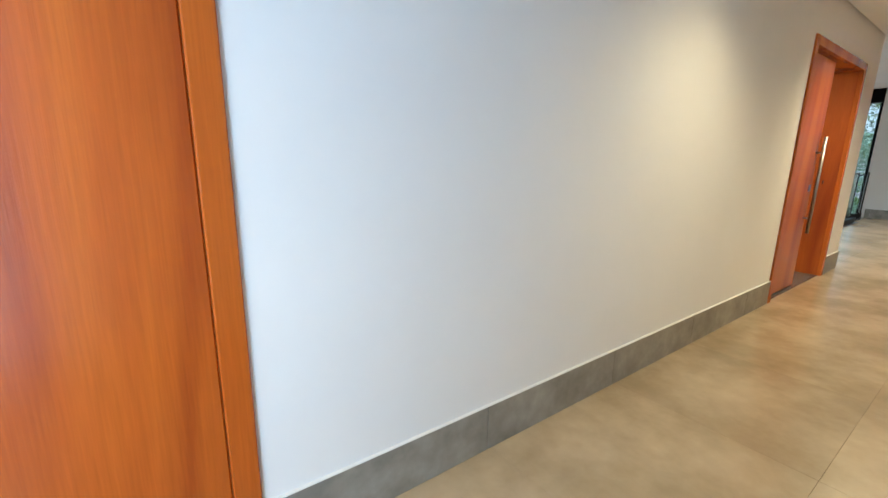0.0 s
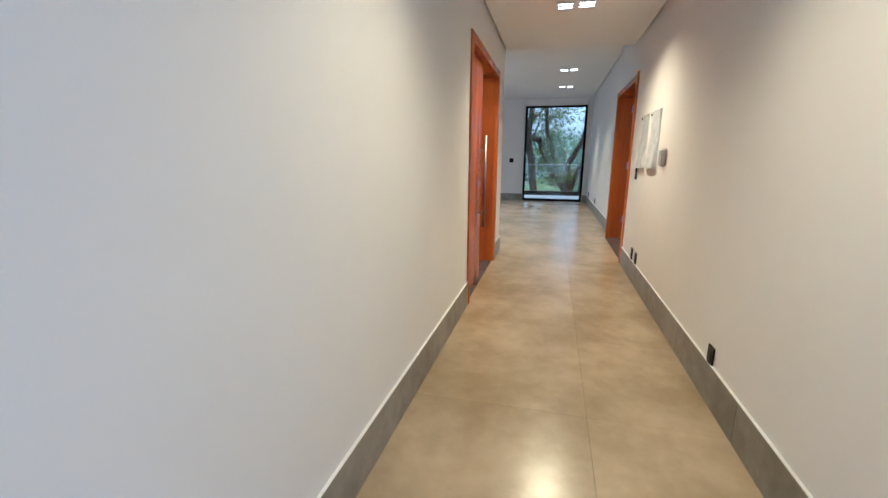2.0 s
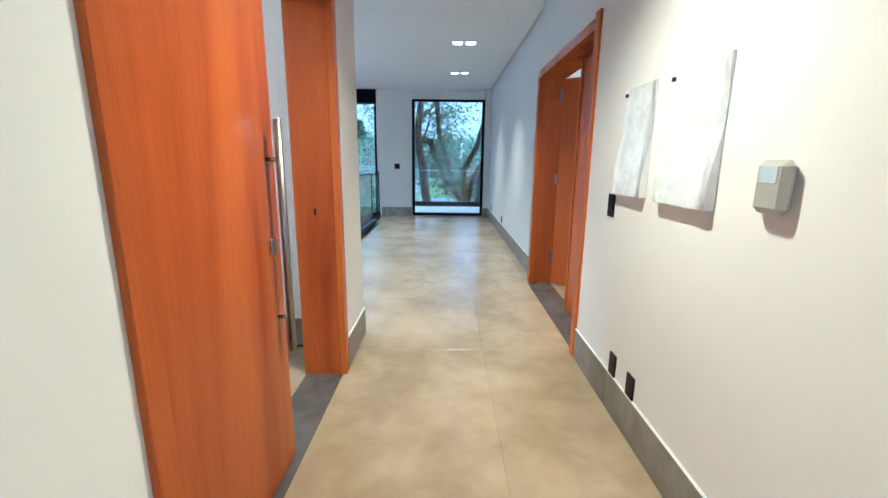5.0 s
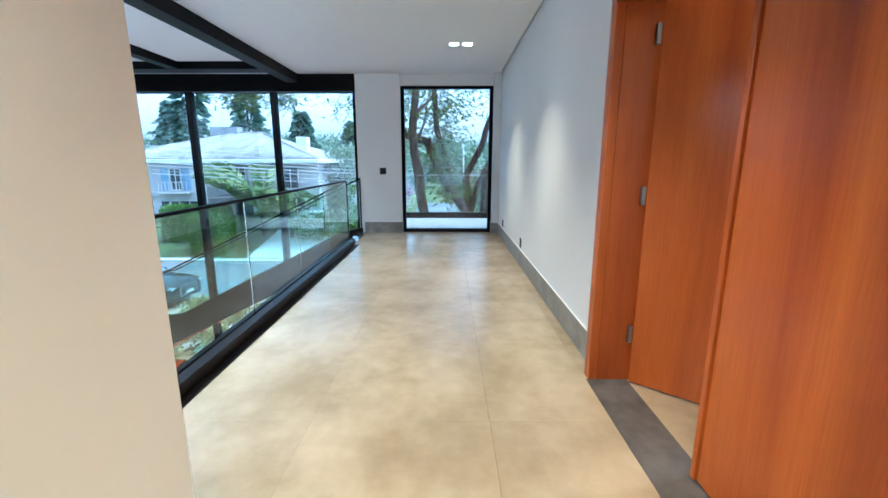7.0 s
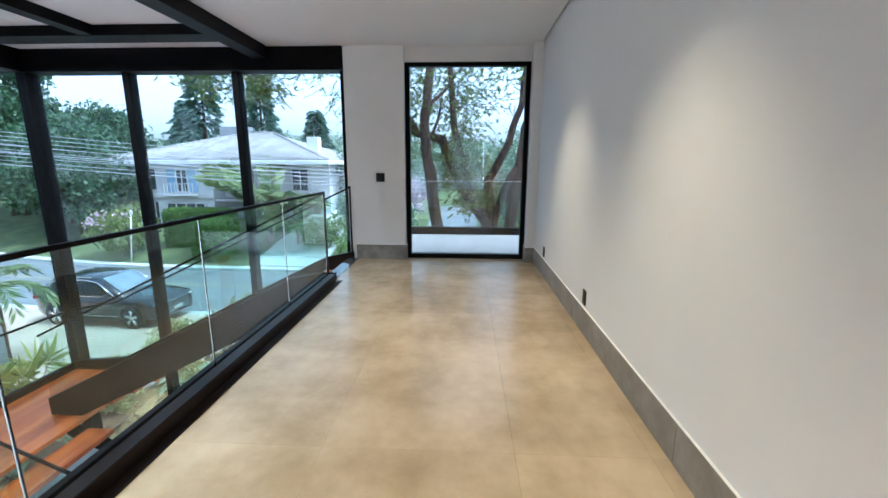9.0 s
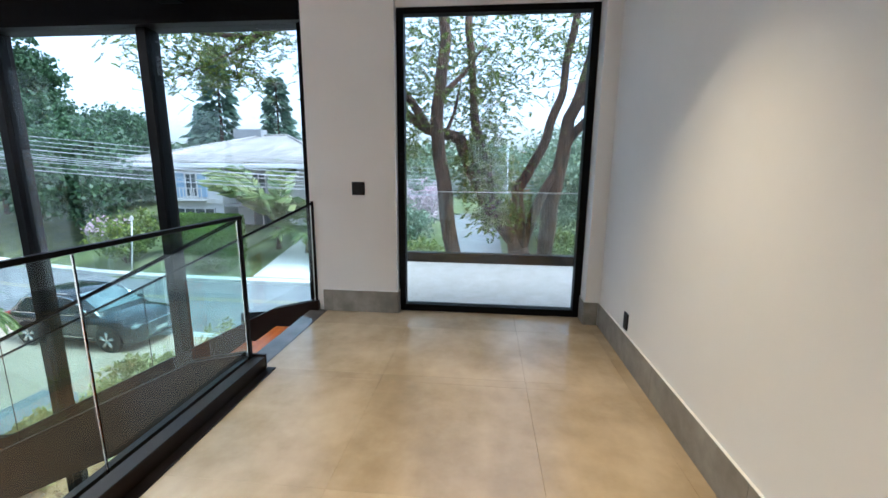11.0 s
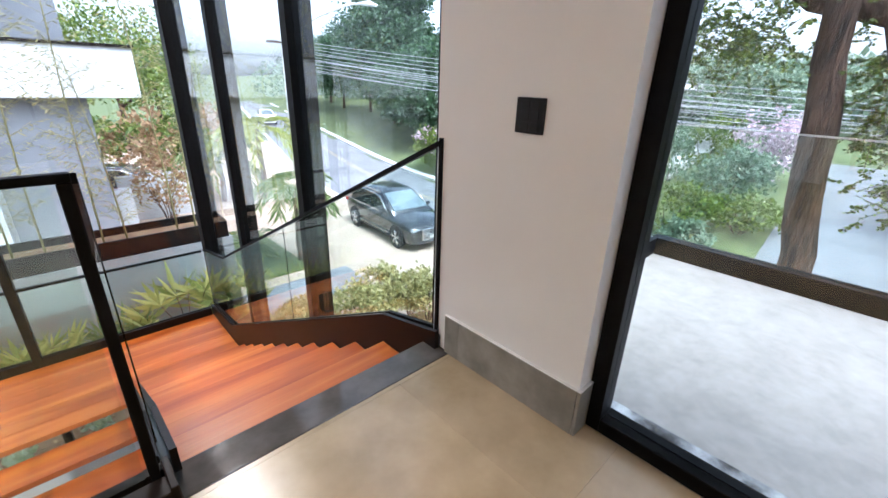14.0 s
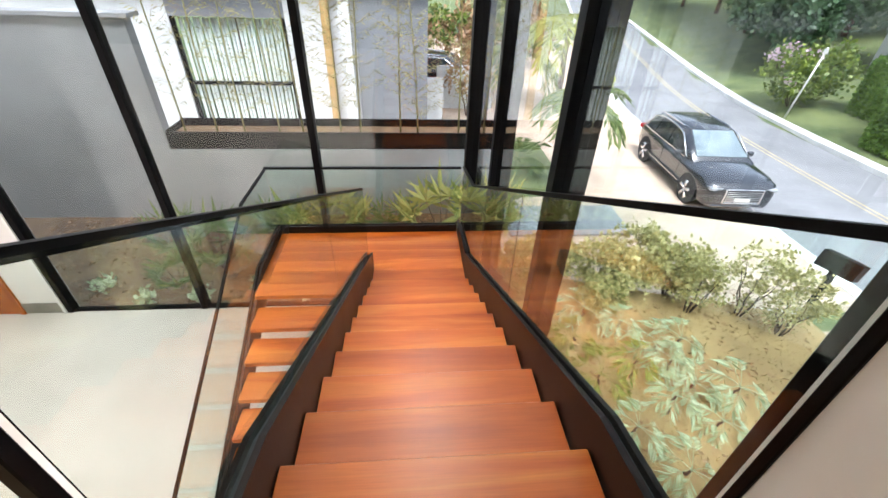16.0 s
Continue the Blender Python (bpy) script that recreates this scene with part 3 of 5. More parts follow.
door_b = thing("door_4", (4.95, 7.6, -3.11), "orange-brown veneered door of the lower hall", "door", kind="structure")
part("casing", B((5.28, 5.35, 7.585, 7.618, -3.11, -0.95), (4.86, 5.28, 7.585, 7.618, -1.02, -0.95)), DOORWOOD, door_b)
part("leaf", B((4.86, 5.278, 7.595, 7.617, -3.10, -1.025)), DOORWOOD, door_b)

# ---- wall fittings ----
def plate_y(x, z, y, w=0.075, h=0.118, face=1, label="black plastic socket plate low on the wall", category="socket", keys=1):
    t = thing("wall_socket" if category == "socket" else "wall_switch", (x, y, z), label, category, category + " plates")
    part("plate", B((x - w / 2, x + w / 2, y, y + 0.009, z - h / 2, z + h / 2), bevel=0.002), PLASTIC_BLACK, t)
    for k in range(keys):
        zz = z + (k - (keys - 1) / 2) * 0.036
        part("insert", B((x - 0.02, x + 0.02, y + 0.009, y + 0.012, zz - 0.015, zz + 0.015), bevel=0.001), PLASTIC_BLACK, t)
    return t


plate_y(1.63, 0.235, 0.811, keys=2)
plate_y(3.70, 0.255, 0.811, keys=2)
plate_y(3.91, 0.26, 0.811, keys=1)
plate_y(9.06, 0.285, 0.716, keys=2)
plate_y(10.77, 0.285, 0.716, keys=2)
plate_y(4.12, 1.06, 0.811, label="black plastic switch plate beside the door", category="switch", keys=3)
sw = thing("wall_switch", (11.52, 2.80, 1.12), "square black plastic switch plate with six keys", "switch", "switch plates")
part("plate", B((11.511, 11.519, 2.744, 2.858, 1.065, 1.179), bevel=0.002), PLASTIC_BLACK, sw)
for i in (0, 1):
    for k in (0, 1, 2):
        y, z = 2.782 + 0.038 * i, 1.088 + 0.034 * k
        part("key", B((11.508, 11.511, y - 0.016, y + 0.016, z - 0.014, z + 0.014), bevel=0.0008), PLASTIC_BLACK, sw)


def sleeve(x0, x1, z0, z1):
    """A clear document sleeve that bellies out from the wall, with a label corner."""
    t = thing("document_sleeve", (x0, 0.811, z0), "clear plastic sleeve with white sheets pinned to the wall", "notice", "wall sleeves")
    bm = bmesh.new()
    n = 10
    rows = []
    for i in range(n + 1):
        u = i / n
        z = z0 + (z1 - z0) * u
        off = 0.006 + 0.028 * (1 - u) ** 2 + 0.004 * math.sin(7 * u)
        rows.append([bm.verts.new((x0 + (x1 - x0) * j / 6, 0.811 + off + 0.004 * math.sin(3 * j + 9 * u), z)) for j in range(7)])
    for a, b in zip(rows, rows[1:]):
        for j in range(6):
            f = bm.faces.new((a[j], b[j], b[j + 1], a[j + 1]))
            f.smooth = True
    back = [bm.verts.new(p) for p in ((x0, 0.8115, z0), (x1, 0.8115, z0), (x1, 0.8115, z1), (x0, 0.8115, z1))]
    bm.faces.new(back)
    bm.faces.new([rows[0][0], rows[0][6], back[1], back[0]])
    bm.faces.new([r[0] for r in rows] + [back[3], back[0]])
    bm.faces.new([r[6] for r in rows][::-1] + [back[1], back[2]][::1])
    part("sheet", bm, SLEEVE, t)
    part("pin", B((x1 - 0.03, x1 - 0.015, 0.815, 0.828, z1 - 0.035, z1 - 0.02)), PLASTIC_BLACK, t)


sleeve(3.29, 3.64, 1.13, 1.62)
sleeve(3.76, 4.06, 1.13, 1.62)
th = thing("wall_thermostat", (3.03, 0.811, 1.16), "rounded grey control unit with a pale screen", "thermostat")
part("housing", B((2.975, 3.085, 0.811, 0.85, 1.155, 1.295), bevel=0.016), PLASTIC_GREY, th)
part("screen", B((3.0, 3.06, 0.8495, 0.852, 1.235, 1.28), bevel=0.001), SCREEN, th)

# ---- landing guard along the void ----
GLASS_Y = 3.19
guard = thing("glass_guard", (4.87, 3.04, 0), "glass guard with slim black top rail and base channel", "railing")
part("base_channel", prism([(3.10, -0.30), (3.24, -0.30), (3.24, 0.085), (3.205, 0.085), (3.205, 0.04), (3.175, 0.04), (3.175, 0.085), (3.103, 0.085), (3.10, 0.082)], "x", 4.87, 10.358), BROWNSTEEL, guard)
part("floor_trim", B((4.87, 10.38, 3.042, 3.098, -0.05, 0.005), bevel=0.002), BROWNSTEEL, guard, "flat dark steel edge strip along the floor")
part("top_rail", B((4.87, 10.352, 3.175, 3.205, 0.985, 1.006), bevel=0.003), BLACK, guard)
part("end_post", B((10.322, 10.350, 3.176, 3.204, 0.041, 0.985), bevel=0.003), BLACK, guard)
cuts = [4.875, 5.94, 7.08, 8.19, 9.30, 10.316]
for a, b in zip(cuts, cuts[1:]):
    part("glass_panel", B((a + 0.004, b - 0.004, 3.184, 3.196, 0.041, 0.986)), GUARD, guard, shadow=False)
part("corner_foot", B((10.358, 10.38, 3.10, 3.245, 0.006, 0.098), bevel=0.003), BROWNSTEEL, guard)

# ---- staircase ----
RISE, GO, Y0 = 0.1637, 0.307, 3.29
stairs = thing("staircase", (10.9, 5.0, -3.11), "two-flight stair of polished reddish timber on black steel stringers", "staircase")
for k in range(1, 11):
    z, y = -RISE * k, Y0 + GO * (k - 1)
    tr = part("tread", B((10.412, 11.476, y + 0.0, y + GO + 0.025, z - 0.042, z), bevel=0.004), STAIRWOOD, stairs)
    part("riser", B((10.414, 11.474, y - 0.004, y + 0.018, z + 0.0005, z + RISE - 0.043)), STAIRWOOD, stairs)
zl = -RISE * 11
yl = Y0 + GO * 10
part("riser", B((10.414, 11.474, yl - 0.004, yl + 0.018, zl, zl + RISE - 0.043)), STAIRWOOD, stairs)
nb = 6
yb = yl
wb = (7.60 - yb) / nb
for i in range(nb):
    part("landing_board", B((9.16, 11.476, yb + wb * i + 0.0008, yb + wb * (i + 1) - 0.0008, zl - 0.05, zl), bevel=0.0008), STAIRWOOD, stairs)
for k in range(1, 8):
    z, y = zl - RISE * k, yl - GO * (k - 1)
    part("tread", B((9.17, 10.332, y - GO - 0.02, y, z - 0.06, z), bevel=0.004), STAIRWOOD, stairs)


def stringer(x0, x1, line, depth):
    """A plate whose top follows line (y, z) and whose bottom lies depth below."""
    pts = list(line) + [(y, z - depth) for y, z in reversed(line)]
    return prism(pts, "x", x0, x1)


top_out = [(3.20, 0.10), (3.64, 0.0), (6.80, -1.60), (7.66, -1.68)]
part("outer_stringer", stringer(11.484, 11.508, top_out, 0.36), BROWNSTEEL, stairs)
part("outer_stringer", stringer(11.536, 11.556, top_out, 0.36), BROWNSTEEL, stairs)
part("outer_channel", stringer(11.508, 11.536, [(y, z - 0.03) for y, z in top_out], 0.08), SHOE, stairs, "dark channel that grips the glass")
top_in = [(3.255, 0.10), (3.62, 0.02), (6.82, -1.578)]
part("inner_stringer", stringer(10.386, 10.408, top_in, 0.42), BROWNSTEEL, stairs)
part("inner_stringer", stringer(10.338, 10.358, top_in, 0.42), BROWNSTEEL, stairs)
part("inner_channel", stringer(10.358, 10.386, [(y, z - 0.03) for y, z in top_in], 0.08), SHOE, stairs, "dark channel that grips the glass")
part("landing_edge", B((9.09, 11.468, 7.602, 7.624, zl - 0.2, zl + 0.10), (9.09, 11.468, 7.655, 7.675, zl - 0.2, zl + 0.10), (9.09, 11.468, 7.624, 7.655, zl - 0.2, zl + 0.06), bevel=0.002), BROWNSTEEL, stairs)
low_line = [(7.60, zl + 0.10), (6.75, zl + 0.10), (4.10, -3.02)]
part("lower_outer_stringer", stringer(9.135, 9.158, low_line, 0.34), BROWNSTEEL, stairs)
part("lower_outer_stringer", stringer(9.085, 9.105, low_line, 0.34), BROWNSTEEL, stairs)
part("lower_inner_stringer", stringer(10.334, 10.337, [(6.66, zl - 0.02), (4.30, -3.05)], 0.26), BROWNSTEEL, stairs)
part("string_bracket", B((10.40, 11.50, 6.62, 6.72, zl - 0.22, zl - 0.052)), BLACK, stairs)


def sloped_glass(x0, x1, top, bot, parent, mat=GUARD):
    return part("glass_panel", prism(list(top) + list(reversed(bot)), "x", x0, x1), mat, parent, shadow=False)


rail_o = thing("stair_guard", (11.5, 3.2, 0), "sloping clear glass stair guard with slim black rail", "railing", "stair guards")
part("top_rail", stringer(11.512, 11.538, [(3.216, 1.004), (6.80, -0.708), (7.66, -0.875)], 0.024), BLACK, rail_o)
part("end_post", B((11.512, 11.538, 3.216, 3.240, 0.004, 1.005), bevel=0.003), BLACK, rail_o)
sloped_glass(11.518, 11.528, [(3.242, 0.968), (4.98, 0.137)], [(3.242, 0.055), (3.64, -0.06), (4.98, -0.72)], rail_o)
sloped_glass(11.518, 11.528, [(4.985, 0.135), (6.80, -0.735), (7.62, -0.90)], [(4.985, -0.725), (6.80, -1.64), (7.62, -1.74)], rail_o)
rail_i = thing("stair_guard", (10.4, 3.25, 0), "sloping clear glass guard between the stair flights", "railing", "stair guards")
part("top_rail", stringer(10.336, 10.362, [(3.18, 1.006), (6.80, -0.74)], 0.025), BLACK, rail_i)
sloped_glass(10.359, 10.363, [(3.206, 0.978), (5.05, 0.09)], [(3.206, 0.03), (3.62, -0.05), (5.05, -0.77)], rail_i)
sloped_glass(10.359, 10.363, [(5.055, 0.087), (6.80, -0.765)], [(5.055, -0.775), (6.80, -1.62)], rail_i)
rail_l = thing("stair_guard", (9.1, 7.64, zl), "clear glass guard round the stair landing", "railing", "stair guards")
part("top_rail", B((9.10, 11.49, 7.626, 7.654, -0.905, -0.88)), BLACK, rail_l)
for a, b in ((9.12, 10.30), (10.305, 11.49)):
    part("glass_panel", B((a, b, 7.634, 7.644, zl + 0.05, -0.905)), GUARD, rail_l, shadow=False)
rail_d = thing("stair_guard", (9.12, 6.7, zl), "clear glass guard beside the lower stair flight", "railing", "stair guards")
LT = [(7.60, -0.88), (6.75, -0.88), (4.30, -2.05)]
part("top_rail", stringer(9.108, 9.132, LT, 0.025), BLACK, rail_d)
sloped_glass(9.114, 9.124, [(y, z - 0.025) for y, z in LT], [(7.60, zl + 0.05), (6.75, zl + 0.05), (4.30, -2.92)], rail_d)

# ---- terrace guard ----
tg = thing("terrace_guard", (13.8, 0, 0), "terrace guard of clear glass in a dark channel", "railing")
part("base_channel", B((13.72, 13.84, -3.0, 3.06, -0.3, 0.115), (11.80, 13.72, 3.02, 3.14, -0.3, 0.115), bevel=0.003), BLACK, tg)
for a, b in ((-3.0, -1.4), (-1.395, 0.0), (0.005, 1.55), (1.555, 3.08)):
    part("glass_panel", B((13.775, 13.787, a, b, 0.115, 0.975)), GUARD, tg, shadow=False)
part("glass_panel", B((11.82, 13.77, 3.074, 3.086, 0.115, 0.975)), GUARD, tg, shadow=False)
part("top_rail", B((13.770, 13.792, -3.0, 3.08, 0.975, 0.985), (11.82, 13.77, 3.07, 3.09, 0.975, 0.985)), STEEL, tg)

# ---- outdoors: ground, road, paving ----
def far_kerb(y):
    return 26.2 + 0.29 * 3.0 * math.log1p(math.exp((y - 21.5) / 3.0))


def near_kerb(y):
    return far_kerb(y) - 6.1


def height(x, y):
    """Ground level: garden mound, street, rising bank across the road, far hills."""
    z = -4.30
    k = far_kerb(y)
    if x > k + 0.3:
        z = -4.2 + 0.16 * min(x - k, 9) + 0.02 * max(0, min(x - k - 9, 60))
    if x > 60:
        z += 0.035 * (x - 60) * (0.6 + 0.4 * math.sin(y * 0.03))
    return z


xs = [-300, -60, 0, 10, 15, 18] + [20 + 1.5 * i for i in range(14)] + [45, 52, 60, 75, 95, 120, 160, 220, 320, 600]
yy = [-500, -200, -100, -60, -40, -25, -15, -8] + [-4 + 4 * i for i in range(24)] + [100, 115, 140, 180, 260, 500]
gv = [(x, y, height(x, y)) for x in xs for y in yy]
ny = len(yy)
gf = [(i * ny + j, (i + 1) * ny + j, (i + 1) * ny + j + 1, i * ny + j + 1) for i in range(len(xs) - 1) for j in range(ny - 1)]
tagged(raw("ground", gv, gf, LAWN, smooth=True), "green grass banks rising to distant hills", "ground", kind="structure")


def strip(name, a, b, z0, z1, ys, material, label, category, thick=0.15):
    """A ribbon between two edge functions of y, with depth."""
    vs, fs = [], []
    for y in ys:
        vs += [(a(y), y, z0), (b(y), y, z1), (a(y), y, z0 - thick), (b(y), y, z1 - thick)]
    for i in range(len(ys) - 1):
        o, p = 4 * i, 4 * i + 4
        fs += [(o, o + 1, p + 1, p), (o + 2, o, p, p + 2), (o + 1, o + 3, p + 3, p + 1)]
    fs += [(0, 2, 3, 1)]
    return tagged(raw(name, vs, fs, material), label, category, kind="structure")


YS = [-60 + 2 * i for i in range(84)]
strip("road", near_kerb, far_kerb, -4.24, -4.24, YS, ASPHALT, "worn grey asphalt street curving uphill", "road")
strip("kerb", lambda y: far_kerb(y), lambda y: far_kerb(y) + 0.45, -4.08, -4.06, YS, KERB, "pale concrete kerb", "kerb", 0.25)
strip("kerb", lambda y: near_kerb(y) - 0.35, near_kerb, -4.12, -4.12, YS, KERB, "pale concrete kerb beside the parking bay", "kerb", 0.25)
for off in (-0.12, 0.08):
    strip("road_marking", lambda y: far_kerb(y) - 2.5 + off, lambda y: far_kerb(y) - 2.5 + off + 0.06, -4.234, -4.234, YS, YELLOW, "faded yellow double centre line", "road marking", 0.002)
strip("pavement", lambda y: 12.2, lambda y: near_kerb(y) - 0.35, -4.10, -4.13, [8.3 + 2 * i for i in range(17)], PAVING, "sand-coloured paved forecourt", "pavement", 0.2)
strip("pavement", lambda y: 17.6, lambda y: near_kerb(y) - 0.35, -4.02, -4.13, [-40 + 4 * i for i in range(12)] + [7.6], PAVING, "sand-coloured pavement beside the road", "pavement", 0.2)
strip("pavement", lambda y: far_kerb(y) + 0.45, lambda y: 44, -4.0, -1.0, [9.2, 11.0, 13.0], KERB, "pale concrete drive across the street", "driveway", 0.3)

# front garden: dry grass mound between house and street
def mound(x, y):
    return -3.32 - 0.055 * (x - 11.8) - 0.004 * max(0, y - 5) ** 2 + 0.05 * noise.noise(Vector((x * 0.8, y * 0.8, 0)))


gx = [11.66 + 0.5 * i for i in range(13)]
gy = [-12 + 0.75 * i for i in range(29)]
mv, mf = [], []
for x in gx:
    for y in gy:
        yy2 = min(y, 8.9 - 0.22 * (x - 12))
        mv.append((x, yy2, mound(x, yy2)))
n2 = len(gy)
mf = [(i * n2 + j, (i + 1) * n2 + j, (i + 1) * n2 + j + 1, i * n2 + j + 1) for i in range(len(gx) - 1) for j in range(n2 - 1)]
for i in range(len(gx) - 1):
    mv.append((gx[i], 8.95 - 0.22 * (gx[i] - 12), -4.3))
tagged(raw("garden_lawn", mv, mf, DRYGRASS, smooth=True), "dry yellowish lawn with fallen leaves", "lawn", kind="structure")
structure("garden_edge", prism([(11.66, 8.9), (17.7, 7.62), (17.7, 7.72), (11.66, 9.0)], "z", -4.3, -3.68), KERB, "low pale garden edging", "edging")
bx = [2.0 + 0.5 * i for i in range(22)]
by = [7.78 + 0.32 * i for i in range(8)]
bv = [(x, y, -3.28 + 0.16 * (y - 7.78) + 0.06 * noise.noise(Vector((x * 1.3, y * 1.3, 4)))) for x in bx for y in by]
bf = [(i * 8 + j, (i + 1) * 8 + j, (i + 1) * 8 + j + 1, i * 8 + j + 1) for i in range(21) for j in range(7)]
tagged(raw("planting_bed", bv, bf, SOIL, smooth=True), "brown soil bed covered in dry leaves", "planting bed", kind="structure")

# side boundary: grey wall with raised planter
structure("wall_planter", B((6.75, 12.55, 10.0, 10.15, -4.2, -1.60)), GREYWALL, "grey rendered garden wall", "wall")
structure("wall_boundary", B((-2.0, 6.75, 10.0, 10.2, -4.2, 0.40), (-2.0, 6.85, 9.93, 10.27, 0.40, 0.46)), GREYWALL, "tall grey rendered boundary wall", "wall")
pl = thing("raised_planter", (6.8, 10.1, -1.6), "long dark metal planter trough on the garden wall", "planter")
part("front", B((6.75, 12.5, 10.02, 10.06, -1.598, -1.30), bevel=0.004), BLACK, pl)
part("back", B((6.75, 12.5, 10.60, 10.64, -1.598, -1.25), bevel=0.004), BLACK, pl)
part("end", B((6.75, 6.79, 10.06, 10.60, -1.598, -1.28)), BLACK, pl)
part("end", B((12.46, 12.5, 10.06, 10.60, -1.598, -1.28)), BLACK, pl)
part("soil", B((6.79, 12.46, 10.06, 10.60, -1.598, -1.38)), SOIL, pl)
structure("wall_planter_back", B((6.75, 12.55, 10.62, 10.75, -4.2, -1.62), (6.75, 12.55, 10.152, 10.618, -1.75, -1.60)), GREYWALL, "grey rendered garden wall", "wall")

# ---- neighbouring house at the side ----
nbh = thing("neighbour_house", (7, 16, -4.2), "modern neighbouring house in grey and white render", "house")
part("wall", B((-6, 4.45, 16.0, 16.4, -4.3, 0.6)), WHITEWALL, nbh)
part("lintel", B((4.45, 7.5, 16.0, 16.4, -0.25, 0.6)), SLATEWALL, nbh, "grey rendered wall")
part("parapet_wall", B((4.45, 7.5, 16.0, 16.4, -4.3, -3.45)), GREYWALL, nbh, "grey rendered wall")
part("wall", B((7.5, 9.40, 16.0, 16.4, -4.3, 0.6)), WHITEWALL, nbh)
part("wall", B((9.40, 11.4, 15.9, 21.0, -4.3, 0.6)), SLATEWALL, nbh, "grey rendered wall")
part("parapet", B((-6, 12.5, 15.6, 21.4, 0.6, 1.75)), WHITEWALL, nbh, "white flat roof parapet")
part("parapet_cap", B((-6, 12.55, 15.55, 21.4, 1.75, 1.82)), BROWNSTEEL, nbh)
part("storey", B((-6, 11.4, 17.5, 21, 1.82, 4.6)), SLATEWALL, nbh, "set-back grey upper storey")
wn1 = part("window_frame", B((4.45, 4.55, 16.06, 16.14, -3.45, -0.25), (7.4, 7.5, 16.06, 16.14, -3.45, -0.25), (4.55, 7.4, 16.06, 16.14, -2.02, -1.92), (4.55, 7.4, 16.06, 16.14, -3.45, -3.38)), BLACK, nbh)
part("pane", B((4.55, 7.4, 16.09, 16.11, -3.38, -0.25)), GLASS, wn1, shadow=False)
for i in range(24):
    x = 4.58 + i * 0.118
    part("curtain_fold", B((x, x + 0.085, 16.24 + 0.05 * (i % 2), 16.30 + 0.05 * (i % 2), -3.4, -0.3), bevel=0.02), CURTAIN, nbh)
part("pillar", B((8.52, 8.72, 15.75, 15.95, -4.3, 0.6)), surf("timber_post", (0.30, 0.18, 0.06), (0.40, 0.26, 0.10), 3, 0.6, stretch=(4, 4, 0.4)), nbh, "tan timber post")
part("pillar", B((9.0, 9.3, 15.6, 15.9, -4.3, 0.6)), WHITEWALL, nbh)
part("terrace", B((4.0, 12.6, 11.0, 16.0, -4.25, -4.0)), PAVING, nbh)
low = structure("wall_forecourt", B((12.0, 14.4, 21.0, 21.25, -4.2, -2.4), (11.4, 12.0, 17.5, 17.75, -4.2, -2.1)), WHITEWALL, "low white forecourt wall", "wall")

# ---- vegetation makers ----
rng = np.random.default_rng(7)


def blades(centres, dirs, length, width, bend=0.0):
    """Leaf blades: four-cornered, each pointing along its own direction."""
    c = np.asarray(centres, float)
    d = np.asarray(dirs, float)
    d /= np.linalg.norm(d, axis=1)[:, None] + 1e-9
    r = rng.normal(size=c.shape)
    s = np.cross(d, r)
    s /= np.linalg.norm(s, axis=1)[:, None] + 1e-9
    L = length * rng.uniform(0.6, 1.25, (len(c), 1))
    W = width * rng.uniform(0.7, 1.2, (len(c), 1))
    a, b = c, c + d * L
    m = c + d * L * 0.45
    m[:, 2] += bend * L[:, 0]
    v = np.stack([a, m + s * W, b, m - s * W], 1).reshape(-1, 3)
    f = np.arange(len(c) * 4).reshape(-1, 4)
    return v, f


def blob_points(blobs, n, shell=0.55):
    """Points in ellipsoids, thicker towards the skin and gathered into clumps with gaps."""
    out = []
    tot = sum(b[3] * b[4] * b[5] for b in blobs) ** 1.0
    for (x, y, z, rx, ry, rz) in blobs:
        k = max(30, int(n * rx * ry * rz / tot))
        q = max(8, k // 38)
        cl = rng.normal(size=(q, 3))
        cl /= np.linalg.norm(cl, axis=1)[:, None]
        cl *= rng.uniform(shell, 1.0, (q, 1))
        pick = rng.integers(0, q, k)
        p = cl[pick] + rng.normal(size=(k, 3)) * 0.13
        out.append(p * (rx, ry, rz) + (x, y, z))
    return np.concatenate(out)


def crown(name, blobs, n, length, width, mat, parent, droop=-0.2, label=""):
    p = blob_points(blobs, n)
    d = rng.normal(size=p.shape) + (0, 0, droop)
    v, f = blades(p, d, length, width)
    return raw(name, v, f.tolist(), mat, parent, label)


def trunk(bm, base, top, r0, r1, wobble=0.15, n=7, sides=9):
    b, t = Vector(base), Vector(top)
    pts, rad = [], []
    for i in range(n + 1):
        u = i / n
        p = b.lerp(t, u) + Vector((noise.noise(b * 0.3 + Vector((u * 3, 1, 5))), noise.noise(b * 0.3 + Vector((u * 3, 7, 2))), 0)) * wobble * math.sin(math.pi * u)
        pts.append(p)
        rad.append(r0 + (r1 - r0) * u)
    tube(bm, pts, rad, sides)


def tree(name, base, trunk_h, r, blobs, n, leaf, mat, label, bark=None, group="", category="tree"):
    t = thing(name, base, label, category, group)
    bm = bmesh.new()
    b = Vector(base)
    fork = b + Vector((0.1, 0.05, trunk_h))
    trunk(bm, base, fork, r, r * 0.7)
    for (x, y, z, rx, ry, rz) in blobs:
        trunk(bm, fork - Vector((0, 0, 0.3)), (x, y, z - rz * 0.2), r * 0.5, r * 0.12, 0.4, 6, 6)
    part("trunk", bm, bark or BARK, t)
    crown("crown", blobs, n, leaf, leaf * 0.34, mat, t)
    return t


def bush(name, base, r, h, n, leaf, mat, label, width=0.34, category="bush", group=""):
